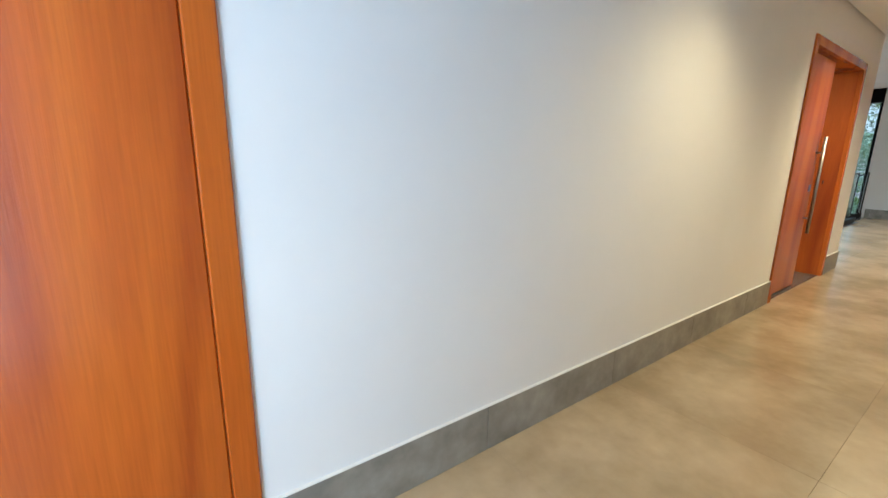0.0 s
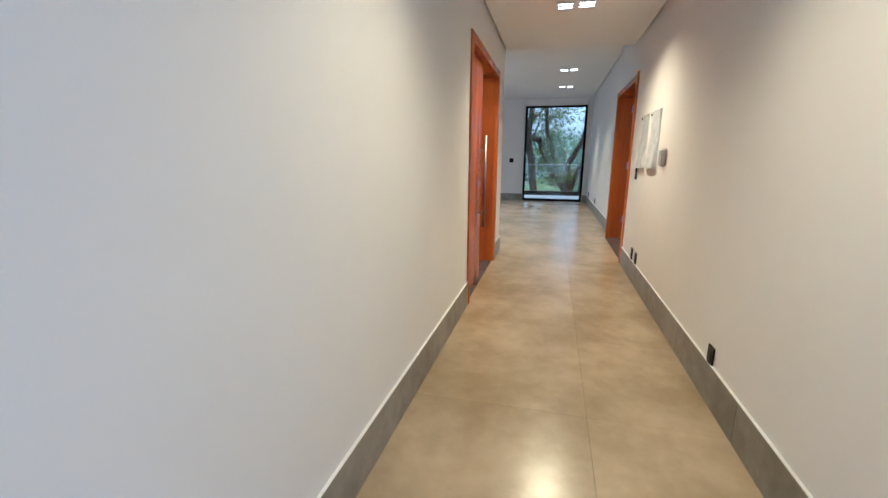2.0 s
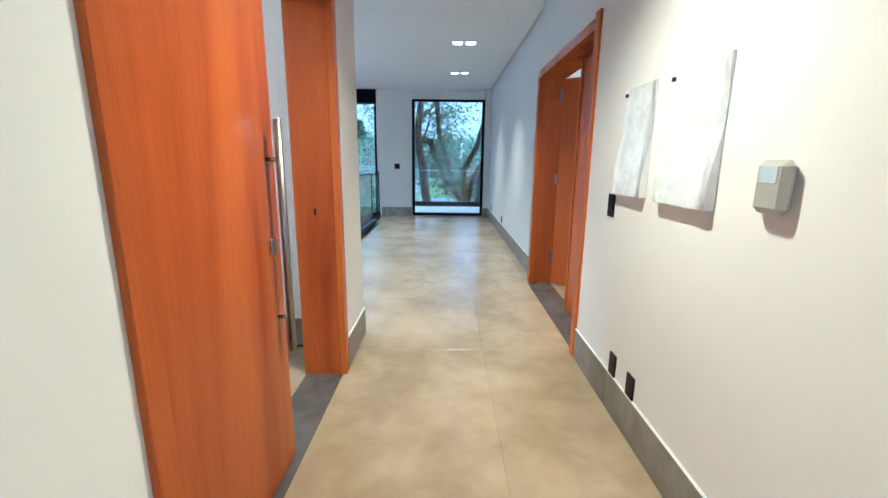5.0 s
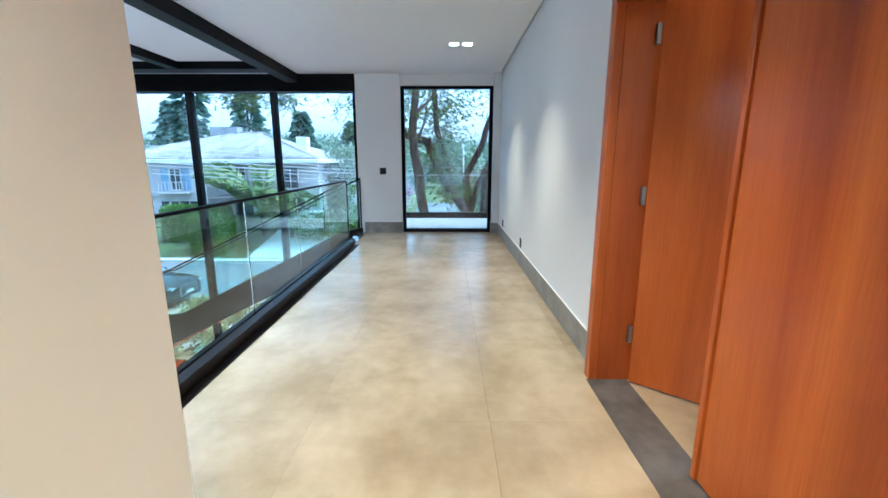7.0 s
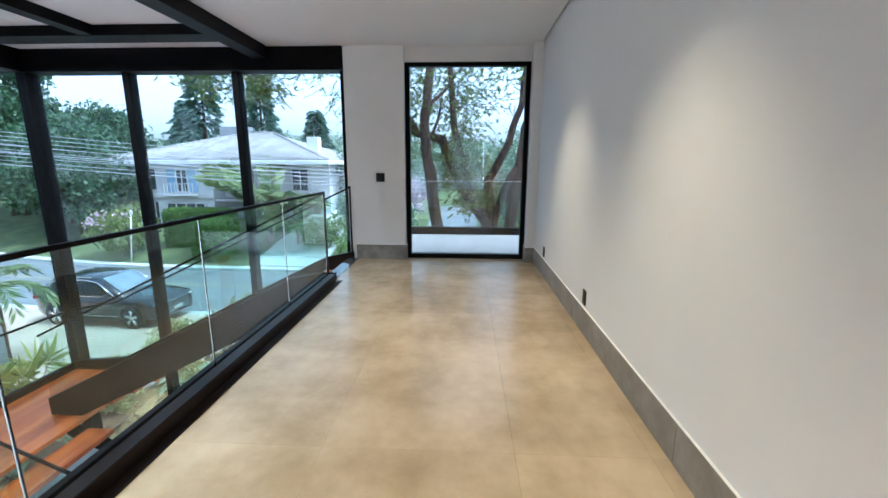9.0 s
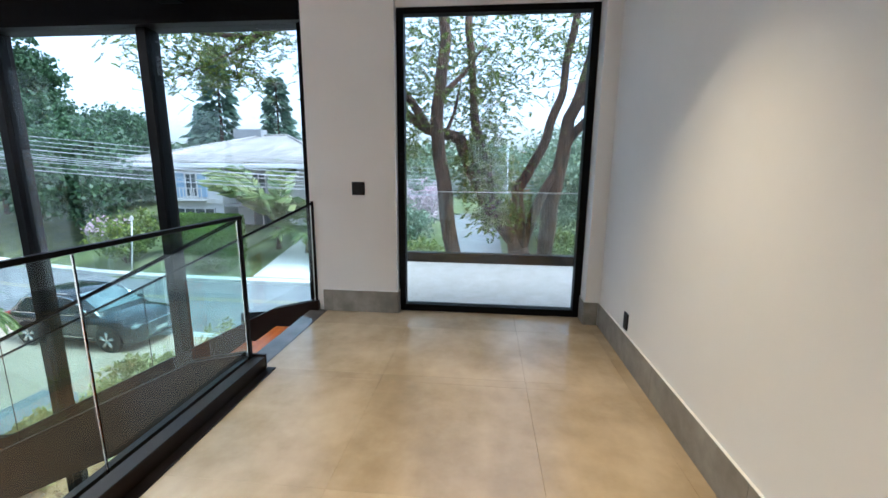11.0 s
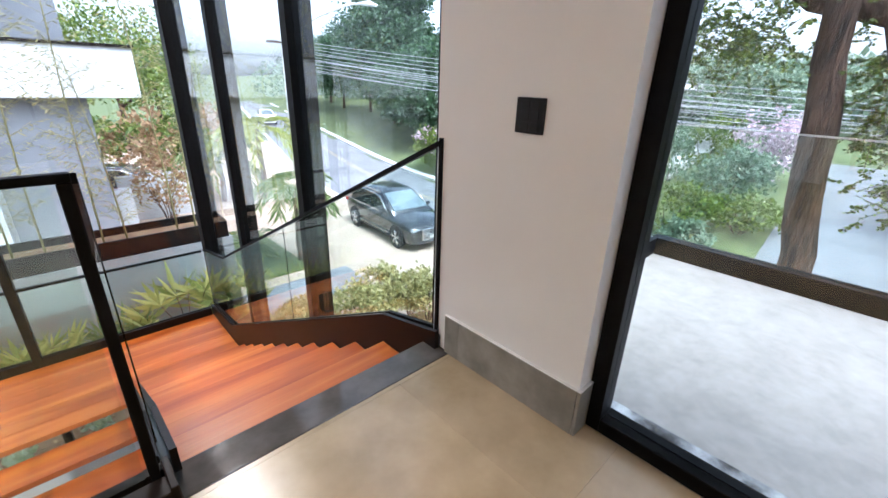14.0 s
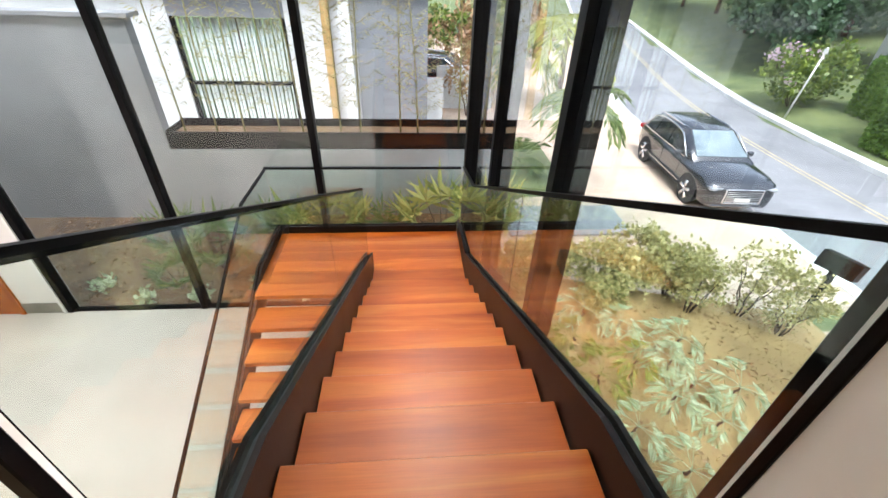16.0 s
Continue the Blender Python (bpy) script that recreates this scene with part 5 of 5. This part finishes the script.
    x = 5.2 + 0.8 * i
    bush("ground_plant", (x, 8.05 + 0.2 * math.sin(i * 2), -3.26), 0.16, 0.28, 60, 0.12, LEAF_PHILO, "small pale ground plant among dry leaves", 0.3, category="plant", group="ground plants")
# bamboo along the planter
for i in range(11):
    x = 6.95 + 0.52 * i + 0.12 * math.sin(i * 3)
    t = thing("bamboo", (x, 10.3, -1.4), "thin bamboo with sparse yellowing leaves", "bamboo", "bamboo stems")
    bm = bmesh.new()
    h = 3.6 + 0.8 * math.sin(i * 2.2)
    lean = 0.25 * math.sin(i * 1.3)
    P = [(x + lean * (u / 6) ** 2, 10.3 - 0.1 * (u / 6), -1.45 + h * u / 6) for u in range(7)]
    tube(bm, P, [0.016 - 0.0017 * u for u in range(7)], 6)
    cs, ds = [], []
    for k in range(int(60 + 12 * (i % 3))):
        u = rng.uniform(0.12, 1)
        a = rng.uniform(0, 6.28)
        o = Vector((x + lean * u * u, 10.3 - 0.1 * u, -1.45 + h * u))
        e = o + Vector((math.cos(a) * 0.42, math.sin(a) * 0.3, 0.22))
        tube(bm, [o, e], (0.003, 0.002), 3)
        for q in range(7):
            cs.append(o.lerp(e, 0.25 + 0.75 * q / 6))
            ds.append((math.cos(a + rng.uniform(-1, 1)), math.sin(a + rng.uniform(-1, 1)), rng.uniform(-0.8, 0.1)))
    part("stems", bm, LEAF_BAMBOO, t)
    v, f = blades(np.array([tuple(c) for c in cs]), ds, 0.095, 0.009)
    raw("leaves", v, f.tolist(), LEAF_BAMBOO, t)
# reddish dry shrub and parked cars' hedge beyond the neighbour's forecourt
bush("dry_shrub", (13.2, 20.0, -4.1), 1.0, 3.0, 900, 0.16, LEAF_DRY, "tall shrub with reddish dry leaves")
for i in range(5):
    bush("shrub", (10.5 + 1.7 * i, 27.0 + 0.6 * i, -4.3), 1.8, 3.6, 1000, 0.3, LEAF_TREE if i % 2 else LEAF_DRY, "tall leafy shrub behind the forecourt", group="forecourt shrubs")
for (x, y, r, h) in ((8, 36, 5, 9), (15, 40, 5, 10), (0, 33, 5, 8), (20, 55, 5, 9)):
    tree("tree", (x, y, -4.35), h * 0.35, 0.25, [(x, y, -4.3 + h * 0.65, r, r, h * 0.32), (x + 2, y - 2, -4.3 + h * 0.5, r * 0.6, r * 0.6, h * 0.25)], 6000, 0.28, LEAF_TREE, "leafy tree behind the neighbouring houses", group="neighbour trees")
# fallen leaves on garden and bed
n = 1500
p = np.stack([rng.uniform(11.8, 17.2, n), rng.uniform(2.0, 8.2, n), np.zeros(n)], 1)
p[:, 2] = [mound(a, b) + 0.012 for a, b, c in p]
p2 = np.stack([rng.uniform(4.5, 12.2, 1500), rng.uniform(7.8, 9.9, 1500), np.zeros(1500)], 1)
p2[:, 2] = -3.28 + 0.16 * (p2[:, 1] - 7.78) + 0.04
p = np.concatenate([p, p2])
d = rng.normal(size=p.shape) * (1, 1, 0.15)
v, f = blades(p, d, 0.09, 0.022)
tagged(raw("fallen_leaves", v, f.tolist(), LEAF_DRY), "dry fallen leaves on soil and grass", "leaves", kind="stuff")
# grass tufts on the lawn mound
n = 9000
p = np.stack([rng.uniform(11.8, 17.4, n), rng.uniform(1.0, 8.0, n), np.zeros(n)], 1)
p[:, 2] = [mound(a, b) - 0.01 for a, b, c in p]
d = rng.normal(size=p.shape) * (0.6, 0.6, 0.1) + (0, 0, 1)
v, f = blades(p, d, 0.06, 0.007)
tagged(raw("grass", v, f.tolist(), LEAF_GRASS), "short dry yellow-green grass blades", "grass", kind="stuff")

# ---- garden floodlight, utility pole and cables ----
mb = thing("garden_spotlight", (17.5, 7.55, -3.9), "black post with a tilted box-shaped floodlight", "garden lamp")
mbz = mound(17.5, 7.55)
part("post", B((17.46, 17.54, 7.51, 7.59, mbz - 0.1, mbz + 1.10), bevel=0.005), BLACK, mb)
hd = part("head", B((-0.15, 0.15, -0.27, 0.27, -0.14, 0.14), bevel=0.01), BLACK)
hd.parent = mb
hd.matrix_basis = pose(0.05, 0, mbz + 1.16 + 3.9, 0, 18, 20)
PX, PY = 21.3, 26.5
up = thing("utility_pole", (PX, PY, -4.15), "round concrete utility pole with a street lamp arm", "utility pole")
bm = bmesh.new()
tube(bm, [(PX, PY, -4.2), (PX, PY, 5.2)], (0.17, 0.11), 14)
part("pole", bm, KERB, up)
bm = bmesh.new()
tube(bm, [(PX, PY, 3.1), (PX + 1.6, PY - 1.0, 4.3), (PX + 3.0, PY - 2.0, 5.0), (PX + 3.6, PY - 2.4, 5.05)], (0.075, 0.07, 0.065, 0.06), 8)
arm = part("lamp_arm", bm, KERB, up)
bm = bmesh.new()
tube(bm, [(PX + 3.4, PY - 2.3, 5.05), (PX + 3.9, PY - 2.65, 5.08), (PX + 4.3, PY - 2.9, 5.0)], (0.05, 0.14, 0.06), 10)
part("lamp_head", bm, PLASTIC_WHITE, arm)
part("crossarm", B((PX - 0.9, PX + 0.9, PY - 0.06, PY + 0.06, 2.9, 3.02)), BARK, up)
for i in range(13):
    z0 = 3.15 - 0.14 * (i % 7) - 0.75 * (i // 7)
    a = Vector((PX - 0.5 + 0.16 * (i % 7), PY, z0))
    b = Vector((33.5 + 0.4 * (i % 5), -7, 0.9 - 0.16 * (i % 7) - 0.5 * (i // 7)))
    P = []
    for k in range(15):
        u = k / 14
        q = a.lerp(b, u)
        q.z -= (0.9 + 0.12 * (i % 4)) * 4 * u * (1 - u) * 0.5
        P.append(q)
    bm = bmesh.new()
    tube(bm, P, [0.013] * 15, 5)
    tagged(part("overhead_cable", bm, CABLE), "thin overhead street cable", "cable", "overhead cables")
    a2 = a + Vector((17, 44, 1.5))
    bm = bmesh.new()
    P = [a.lerp(a2, k / 8) - Vector((0, 0, 0.8 * 4 * k / 8 * (1 - k / 8))) for k in range(9)]
    tube(bm, P, [0.013] * 9, 5)
    tagged(part("overhead_cable", bm, CABLE), "thin overhead street cable", "cable", "overhead cables")

# ---- white house across the street ----
HX, HY0, HY1, HZ = 36.0, 11.5, 25.5, -3.3
ev, rd = 1.2, 3.35
hs = thing("white_house", (HX, 18, HZ), "large white two-storey house with pale tiled hip roof", "house")
part("wall", B((HX, HX + 11, HY0, HY1, HZ - 1, ev)), HOUSEWHITE, hs)
part("wall", B((HX - 1.6, HX - 0.001, 19.3, 23.4, HZ - 1, ev)), HOUSEWHITE, hs)
part("storey_band", B((HX - 0.18, HX - 0.002, HY0, 19.299, -1.15, -0.85), (HX - 1.78, HX - 1.602, 19.2, 23.5, -1.15, -0.85), (HX - 0.18, HX - 0.002, 23.401, HY1, -1.15, -0.85)), KERB, hs, "projecting pale band between storeys")
part("eave", B((HX - 2.5, HX + 11.8, HY0 - 0.8, HY1 + 0.8, ev, ev + 0.28), bevel=0.03), HOUSEWHITE, hs, "deep white eaves")


def hip(x0, x1, y0, y1, z0, z1):
    bm = bmesh.new()
    xm = (x0 + x1) / 2
    w = (x1 - x0) / 2 * 0.95
    p = [bm.verts.new(c) for c in ((x0, y0, z0), (x1, y0, z0), (x1, y1, z0), (x0, y1, z0), (xm, y0 + w, z1), (xm, y1 - w, z1))]
    for f in ((0, 4, 5, 3), (1, 2, 5, 4), (0, 1, 4), (3, 5, 2), (3, 2, 1, 0)):
        bm.faces.new([p[i] for i in f])
    return bm


rf = part("roof", hip(HX - 2.4, HX + 11.7, HY0 - 0.7, HY1 + 0.7, ev + 0.28, rd + 0.3), ROOFTILE, hs, "pale weathered clay tiles")
x0, zA, zB = HX - 2.4, ev + 0.28, rd + 0.3
xm = HX + 4.65
for i in range(60):
    y = HY0 - 0.6 + i * (HY1 - HY0 + 1.2) / 59
    w = 0.95 * 7.05
    u = min(1.0, min(y - (HY0 - 0.7), HY1 + 0.7 - y) / w)
    bm = bmesh.new()
    tube(bm, [(x0, y, zA + 0.03), (x0 + (xm - x0) * u, y, zA + (zB - zA) * u + 0.03)], (0.095, 0.095), 6)
    part("tile_row", bm, ROOFTILE, rf)
for a, b in (((x0, HY0 - 0.7, zA), (xm, HY0 - 0.7 + 6.7, zB)), ((x0, HY1 + 0.7, zA), (xm, HY1 + 0.7 - 6.7, zB)), ((xm, HY0 - 0.7 + 6.7, zB), (xm, HY1 + 0.7 - 6.7, zB))):
    bm = bmesh.new()
    tube(bm, [Vector(a) + Vector((0, 0, 0.06)), Vector(b) + Vector((0, 0, 0.06))], (0.13, 0.13), 6)
    part("ridge", bm, ROOFTILE, rf)
part("chimney", B((HX + 1.0, HX + 1.8, 12.6, 13.4, ev + 0.5, 3.2)), HOUSEWHITE, hs)
part("roof_box", B((HX + 4.2, HX + 5.2, 19.5, 21.8, zB - 0.2, zB + 0.55)), GREYWALL, hs)


def hwin(x, y0, y1, z0, z1, shutters=False, bars=2):
    w = part("window", B((x - 0.06, x - 0.003, y0, y1, z0, z1)), DARKGLASS, hs)
    fr = 0.09
    part("frame", B((x - 0.10, x - 0.061, y0, y0 + fr, z0, z1), (x - 0.10, x - 0.061, y1 - fr, y1, z0, z1), (x - 0.10, x - 0.061, y0 + fr, y1 - fr, z1 - fr, z1), (x - 0.10, x - 0.061, y0 + fr, y1 - fr, z0, z0 + fr)), HOUSEWHITE, w)
    for k in range(1, bars):
        y = y0 + (y1 - y0) * k / bars
        part("bar", B((x - 0.09, x - 0.062, y - 0.03, y + 0.03, z0 + fr, z1 - fr)), HOUSEWHITE, w)
    part("sill", B((x - 0.2, x - 0.003, y0 - 0.1, y1 + 0.1, z0 - 0.1, z0)), KERB, w)
    if shutters:
        for a, b in ((y0 - 0.62, y0 - 0.02), (y1 + 0.02, y1 + 0.62)):
            part("shutter", B((x - 0.08, x - 0.003, a, b, z0, z1), bevel=0.01), SHUTTER, w, "blue louvred shutter")


hwin(HX - 1.6, 21.0, 21.9, -0.75, 0.85, True)
hwin(HX, 17.0, 18.7, -0.75, 0.9, bars=3)
hwin(HX, 23.8, 25.2, -0.75, 0.9)
hwin(HX, 13.0, 14.3, -0.75, 0.9)
hwin(HX - 1.6, 19.9, 22.8, -3.2, -1.45, bars=4)
hwin(HX, 24.2, 24.9, -2.9, -1.5)
hwin(HX, 16.6, 18.2, -2.9, -1.5)
hwin(HX, 12.2, 14.2, -3.2, -1.4, bars=3)
part("porch_roof", B((HX - 1.9, HX - 0.19, 14.8, 19.0, -1.38, -1.2), bevel=0.03), ROOFTILE, hs, "small tiled porch roof")
bl = part("balcony", B((HX - 2.3, HX - 1.79, 20.3, 22.6, -0.95, -0.85)), HOUSEWHITE, hs)
for k in range(9):
    part("baluster", B((HX - 2.26, HX - 2.22, 20.35 + 0.255 * k, 20.39 + 0.255 * k, -0.85, -0.15)), KERB, bl)
part("handrail", B((HX - 2.28, HX - 2.2, 20.3, 22.6, -0.15, -0.10)), KERB, bl)
# farther houses among the trees
for (x, y, w, d, z) in ((92, -20, 9, 9, 1.0), (84, -34, 11, 9, 0.5)):
    h2 = thing("distant_house", (x, y, z), "distant low white house with clay roof among trees", "house", "distant houses")
    part("wall", B((x, x + d, y, y + w, z - 2, z + 3.2)), WHITEWALL, h2)
    part("roof", hip(x - 0.6, x + d + 0.6, y - 0.6, y + w + 0.6, z + 3.2, z + 5.2), surf("clay_roof", (0.30, 0.13, 0.09), (0.42, 0.22, 0.16), 1, 0.9), h2)
    for k in range(3):
        part("window", B((x - 0.05, x - 0.003, y + 1.2 + k * w / 3.4, y + 2.6 + k * w / 3.4, z + 0.8, z + 2.3)), DARKGLASS, h2)

# ---- parked car ----
def loft(sections, mat, name, parent, smooth=True):
    """Skin over closed rings of (x, z) at stations along y, mirrored left and right."""
    bm = bmesh.new()
    rings = []
    for y, half in sections:
        ring = [(x, z) for x, z in half] + [(-x, z) for x, z in reversed(half) if x > 1e-6]
        rings.append([bm.verts.new((x, y, z)) for x, z in ring])
    for a, b in zip(rings, rings[1:]):
        m = len(a)
        for i in range(m):
            f = bm.faces.new((a[i], a[(i + 1) % m], b[(i + 1) % m], b[i]))
            f.smooth = smooth
    bm.faces.new(rings[0])
    bm.faces.new(rings[-1][::-1])
    bmesh.ops.recalc_face_normals(bm, faces=bm.faces[:])
    return part(name, bm, mat, parent)


def body_ring(w, top, belt, low=0.24):
    return [(0, top), (w * 0.55, top - 0.005), (w * 0.86, top - 0.05), (w * 0.97, belt), (w, belt - 0.16), (w * 0.985, 0.5), (w * 0.95, low + 0.06), (w * 0.85, low), (0, low)]


def suv(name, paint, label):
    c = thing(name, (0, 0, 0), label, "car")
    loft([(-2.30, body_ring(0.70, 0.80, 0.74, 0.36)), (-2.26, body_ring(0.81, 0.88, 0.80, 0.28)), (-2.12, body_ring(0.90, 0.955, 0.87)), (-1.7, body_ring(0.95, 1.01, 0.92)),
          (-1.1, body_ring(0.955, 1.05, 0.95)), (-0.6, body_ring(0.95, 1.06, 0.97)), (0.4, body_ring(0.955, 1.06, 0.99)), (1.4, body_ring(0.955, 1.08, 1.02)),
          (1.95, body_ring(0.94, 1.09, 1.03)), (2.22, body_ring(0.86, 1.02, 0.95, 0.30)), (2.32, body_ring(0.76, 0.9, 0.85, 0.36))], paint, "body", c)

    def cab(wb, wt, zb, zt):
        return [(0, zt), (wt * 0.8, zt - 0.01), (wt, zt - 0.06), ((wb + wt) / 2 + 0.03, (zb + zt) / 2), (wb, zb), (0, zb)]
    loft([(-1.12, cab(0.84, 0.80, 0.98, 1.055)), (-0.62, cab(0.86, 0.76, 0.98, 1.33)), (-0.18, cab(0.87, 0.70, 0.98, 1.56)), (0.25, cab(0.87, 0.68, 0.98, 1.635)), (0.95, cab(0.87, 0.68, 0.98, 1.645)),
          (1.55, cab(0.86, 0.66, 0.98, 1.59)), (1.95, cab(0.83, 0.66, 0.98, 1.40)), (2.2, cab(0.78, 0.68, 0.98, 1.10))], paint, "roof", c)
    # windows as slightly proud panes
    def pane(quad, nm, off):
        bm = bmesh.new()
        q = [Vector(p) for p in quad]
        nrm = (q[1] - q[0]).cross(q[2] - q[0]).normalized()
        if nrm.dot(Vector(off)) < 0:
            nrm = -nrm
        lo = [bm.verts.new(p - nrm * 0.02) for p in q]
        hi = [bm.verts.new(p + nrm * 0.012) for p in q]
        bm.faces.new(hi)
        bm.faces.new(lo[::-1])
        for i in range(len(q)):
            j = (i + 1) % len(q)
            bm.faces.new((lo[i], lo[j], hi[j], hi[i]))
        bmesh.ops.recalc_face_normals(bm, faces=bm.faces[:])
        return part(nm, bm, WINDSCREEN_GLARE if nm == "windscreen" else CARGLASS, c)
    pane([(-0.70, -0.98, 1.13), (0.70, -0.98, 1.13), (0.58, -0.16, 1.575), (-0.58, -0.16, 1.575)], "windscreen", (0, -1, 1))
    pane([(-0.60, 2.13, 1.17), (0.60, 2.13, 1.17), (0.56, 1.72, 1.50), (-0.56, 1.72, 1.50)], "rear_window", (0, 1, 1))
    for s in (-1, 1):
        for ya, yb, yc, yd, n_ in ((-0.66, 0.28, 0.30, -0.10, "side_window"), (0.36, 1.18, 1.12, 0.38, "side_window"), (1.26, 1.78, 1.50, 1.22, "side_window")):
            pane([(s * 0.872, ya, 1.06), (s * 0.875, yb, 1.07), (s * 0.745, yc, 1.50), (s * 0.752, yd, 1.48)], n_, (s, 0, 0))
        part("roof_rail", B((s * 0.66 - 0.02, s * 0.66 + 0.02, 0.15, 1.45, 1.585, 1.632), bevel=0.008), CHROME, c)
        part("window_trim", B((s * 0.905 - 0.016, s * 0.905 + 0.016, -0.78, 1.85, 1.026, 1.052)), CHROME, c)
        bm = bmesh.new()
        tube(bm, [(s * 0.875, -0.80, 1.05), (s * 0.79, -0.16, 1.49), (s * 0.755, 0.3, 1.545), (s * 0.752, 1.15, 1.54), (s * 0.80, 1.62, 1.44), (s * 0.885, 1.84, 1.06)], [0.02] * 6, 6)
        part("window_trim", bm, CHROME, c)
        part("sill_strip", B((s * 0.978 - 0.012, s * 0.978 + 0.012, -0.95, 0.95, 0.40, 0.425)), CHROME, c)
        part("door_sill", B((s * 0.95 - 0.025, s * 0.95 + 0.025, -1.0, 1.0, 0.30, 0.42), bevel=0.01), TYRE, c)
        part("door_handle", B((s * 0.965 - 0.02, s * 0.965 + 0.02, 0.05, 0.25, 0.86, 0.885), bevel=0.006), paint, c)
        part("door_handle", B((s * 0.965 - 0.02, s * 0.965 + 0.02, 0.98, 1.18, 0.88, 0.905), bevel=0.006), paint, c)
        part("door_seam", B((s * 0.957 - 0.004, s * 0.957 + 0.004, 0.318, 0.326, 0.42, 1.0), (s * 0.957 - 0.004, s * 0.957 + 0.004, -0.72, -0.712, 0.42, 1.0)), TYRE, c)
        part("mirror", B((s * 1.03 - 0.09, s * 1.03 + 0.09, -0.66, -0.54, 1.02, 1.15), bevel=0.03), paint, c)
        part("headlamp", B((s * 0.70 - 0.17, s * 0.70 + 0.17, -2.285, -2.12, 0.72, 0.83), bevel=0.03), LENS, c)
        part("tail_lamp", B((s * 0.74 - 0.16, s * 0.74 + 0.16, 2.18, 2.29, 0.86, 0.98), bevel=0.02), surf("red_lens", (0.3, 0.01, 0.01), (0.35, 0.02, 0.02), 5, 0.1), c)
    g = part("grille", B((-0.46, 0.46, -2.335, -2.27, 0.44, 0.78), bevel=0.02), TYRE, c)
    part("grille_frame", B((-0.50, -0.46, -2.345, -2.28, 0.42, 0.80), (0.46, 0.50, -2.345, -2.28, 0.42, 0.80), (-0.46, 0.46, -2.345, -2.28, 0.78, 0.815), (-0.46, 0.46, -2.345, -2.28, 0.415, 0.44), bevel=0.008), CHROME, g)
    for k in range(6):
        part("grille_slat", B((-0.455, 0.455, -2.346, -2.334, 0.475 + 0.05 * k, 0.493 + 0.05 * k)), CHROME, g)
    part("bumper", B((-0.72, 0.72, -2.315, -2.20, 0.27, 0.38), bevel=0.045), paint, c)
    part("number_plate", B((-0.20, 0.20, -2.36, -2.347, 0.47, 0.57)), PLASTIC_GREY, c)
    for s in (-1, 1):
        for y in (-1.42, 1.40):
            bm = bmesh.new()
            tube(bm, [(s * 0.74, y, 0.365), (s * 0.78, y, 0.365), (s * 0.94, y, 0.365), (s * 0.965, y, 0.365)], (0.33, 0.365, 0.365, 0.335), 28)
            wv = part("wheel", bm, TYRE, c)
            bm = bmesh.new()
            tube(bm, [(s * 0.955, y, 0.365), (s * 0.972, y, 0.365)], (0.255, 0.265), 28)
            part("rim", bm, PLASTIC_BLACK, wv)
            for k in range(5):
                a = k * 2 * math.pi / 5 + 0.3
                bm = bmesh.new()
                for o in (-0.12, 0.12):
                    tube(bm, [(s * 0.982, y + 0.04 * math.cos(a), 0.365 + 0.04 * math.sin(a)), (s * 0.978, y + 0.25 * math.cos(a + o), 0.365 + 0.25 * math.sin(a + o))], (0.03, 0.034), 5)
                part("spoke", bm, CHROME, wv)
            bm = bmesh.new()
            tube(bm, [(s * 0.975, y, 0.365), (s * 0.99, y, 0.365)], (0.06, 0.05), 12)
            part("hub", bm, CHROME, wv)
            bm = bmesh.new()
            tube(bm, [(s * 0.935, y, 0.385), (s * 0.962, y, 0.385)], (0.42, 0.415), 24)
            part("wheel_arch", bm, TYRE, c)
    return c


car = suv("parked_car", CARPAINT, "black five-door sport utility car parked on sand-coloured paving")
car.matrix_basis = pose(19.42, 13.98, -4.115, 0, 0, -3.8)
far_car = suv("parked_car", PLASTIC_WHITE, "white car parked farther up the street")
far_car.matrix_basis = pose(near_kerb(56) + 1.3, 56, -4.24, 0, 0, -16)
car3 = suv("parked_car", CARPAINT, "dark car parked beyond the neighbouring forecourt")
car3.matrix_basis = pose(12.6, 24.4, -4.12, 0, 0, 75)

# ---- floor tiles ----
CACHE = {}


def tile_piece(x0, x1, y0, y1):
    g = 0.0004
    key = (round(x1 - x0, 3), round(y1 - y0, 3))
    if key not in CACHE:
        bm = box(bmesh.new(), g, key[0] - g, g, key[1] - g, -0.0079, 0.0)
        top = [e for e in bm.edges if all(v.co.z > -0.001 for v in e.verts)]
        bmesh.ops.bevel(bm, geom=top, offset=0.0004, segments=1, affect="EDGES")
        me = bpy.data.meshes.new("tile")
        bm.to_mesh(me)
        bm.free()
        me.materials.append(TILE)
        CACHE[key] = me
    ob = new("tile", CACHE[key])
    ob.parent = floor
    ob.location = (x0, y0, 0)


def tile_field(x0, x1, y0, y1):
    cx = [x0] + [v for v in (-3.2 + 0.9 * i for i in range(20)) if x0 + 0.02 < v < x1 - 0.02] + [x1]
    cy = [y0] + [v for v in (1.42, 2.32) if y0 + 0.05 < v < y1 - 0.05] + [y1]
    for a, b in zip(cx, cx[1:]):
        for c, e in zip(cy, cy[1:]):
            tile_piece(a, b, c, e)


tile_field(-3.6, 4.60, 0.81, 2.30)
tile_field(4.60, 10.382, 0.80, 3.040)
tile_field(10.382, 11.60, 0.80, 3.11)
tile_field(6.22, 11.60, 0.715, 0.80)
tile_field(10.382, 11.56, 3.11, 3.132)
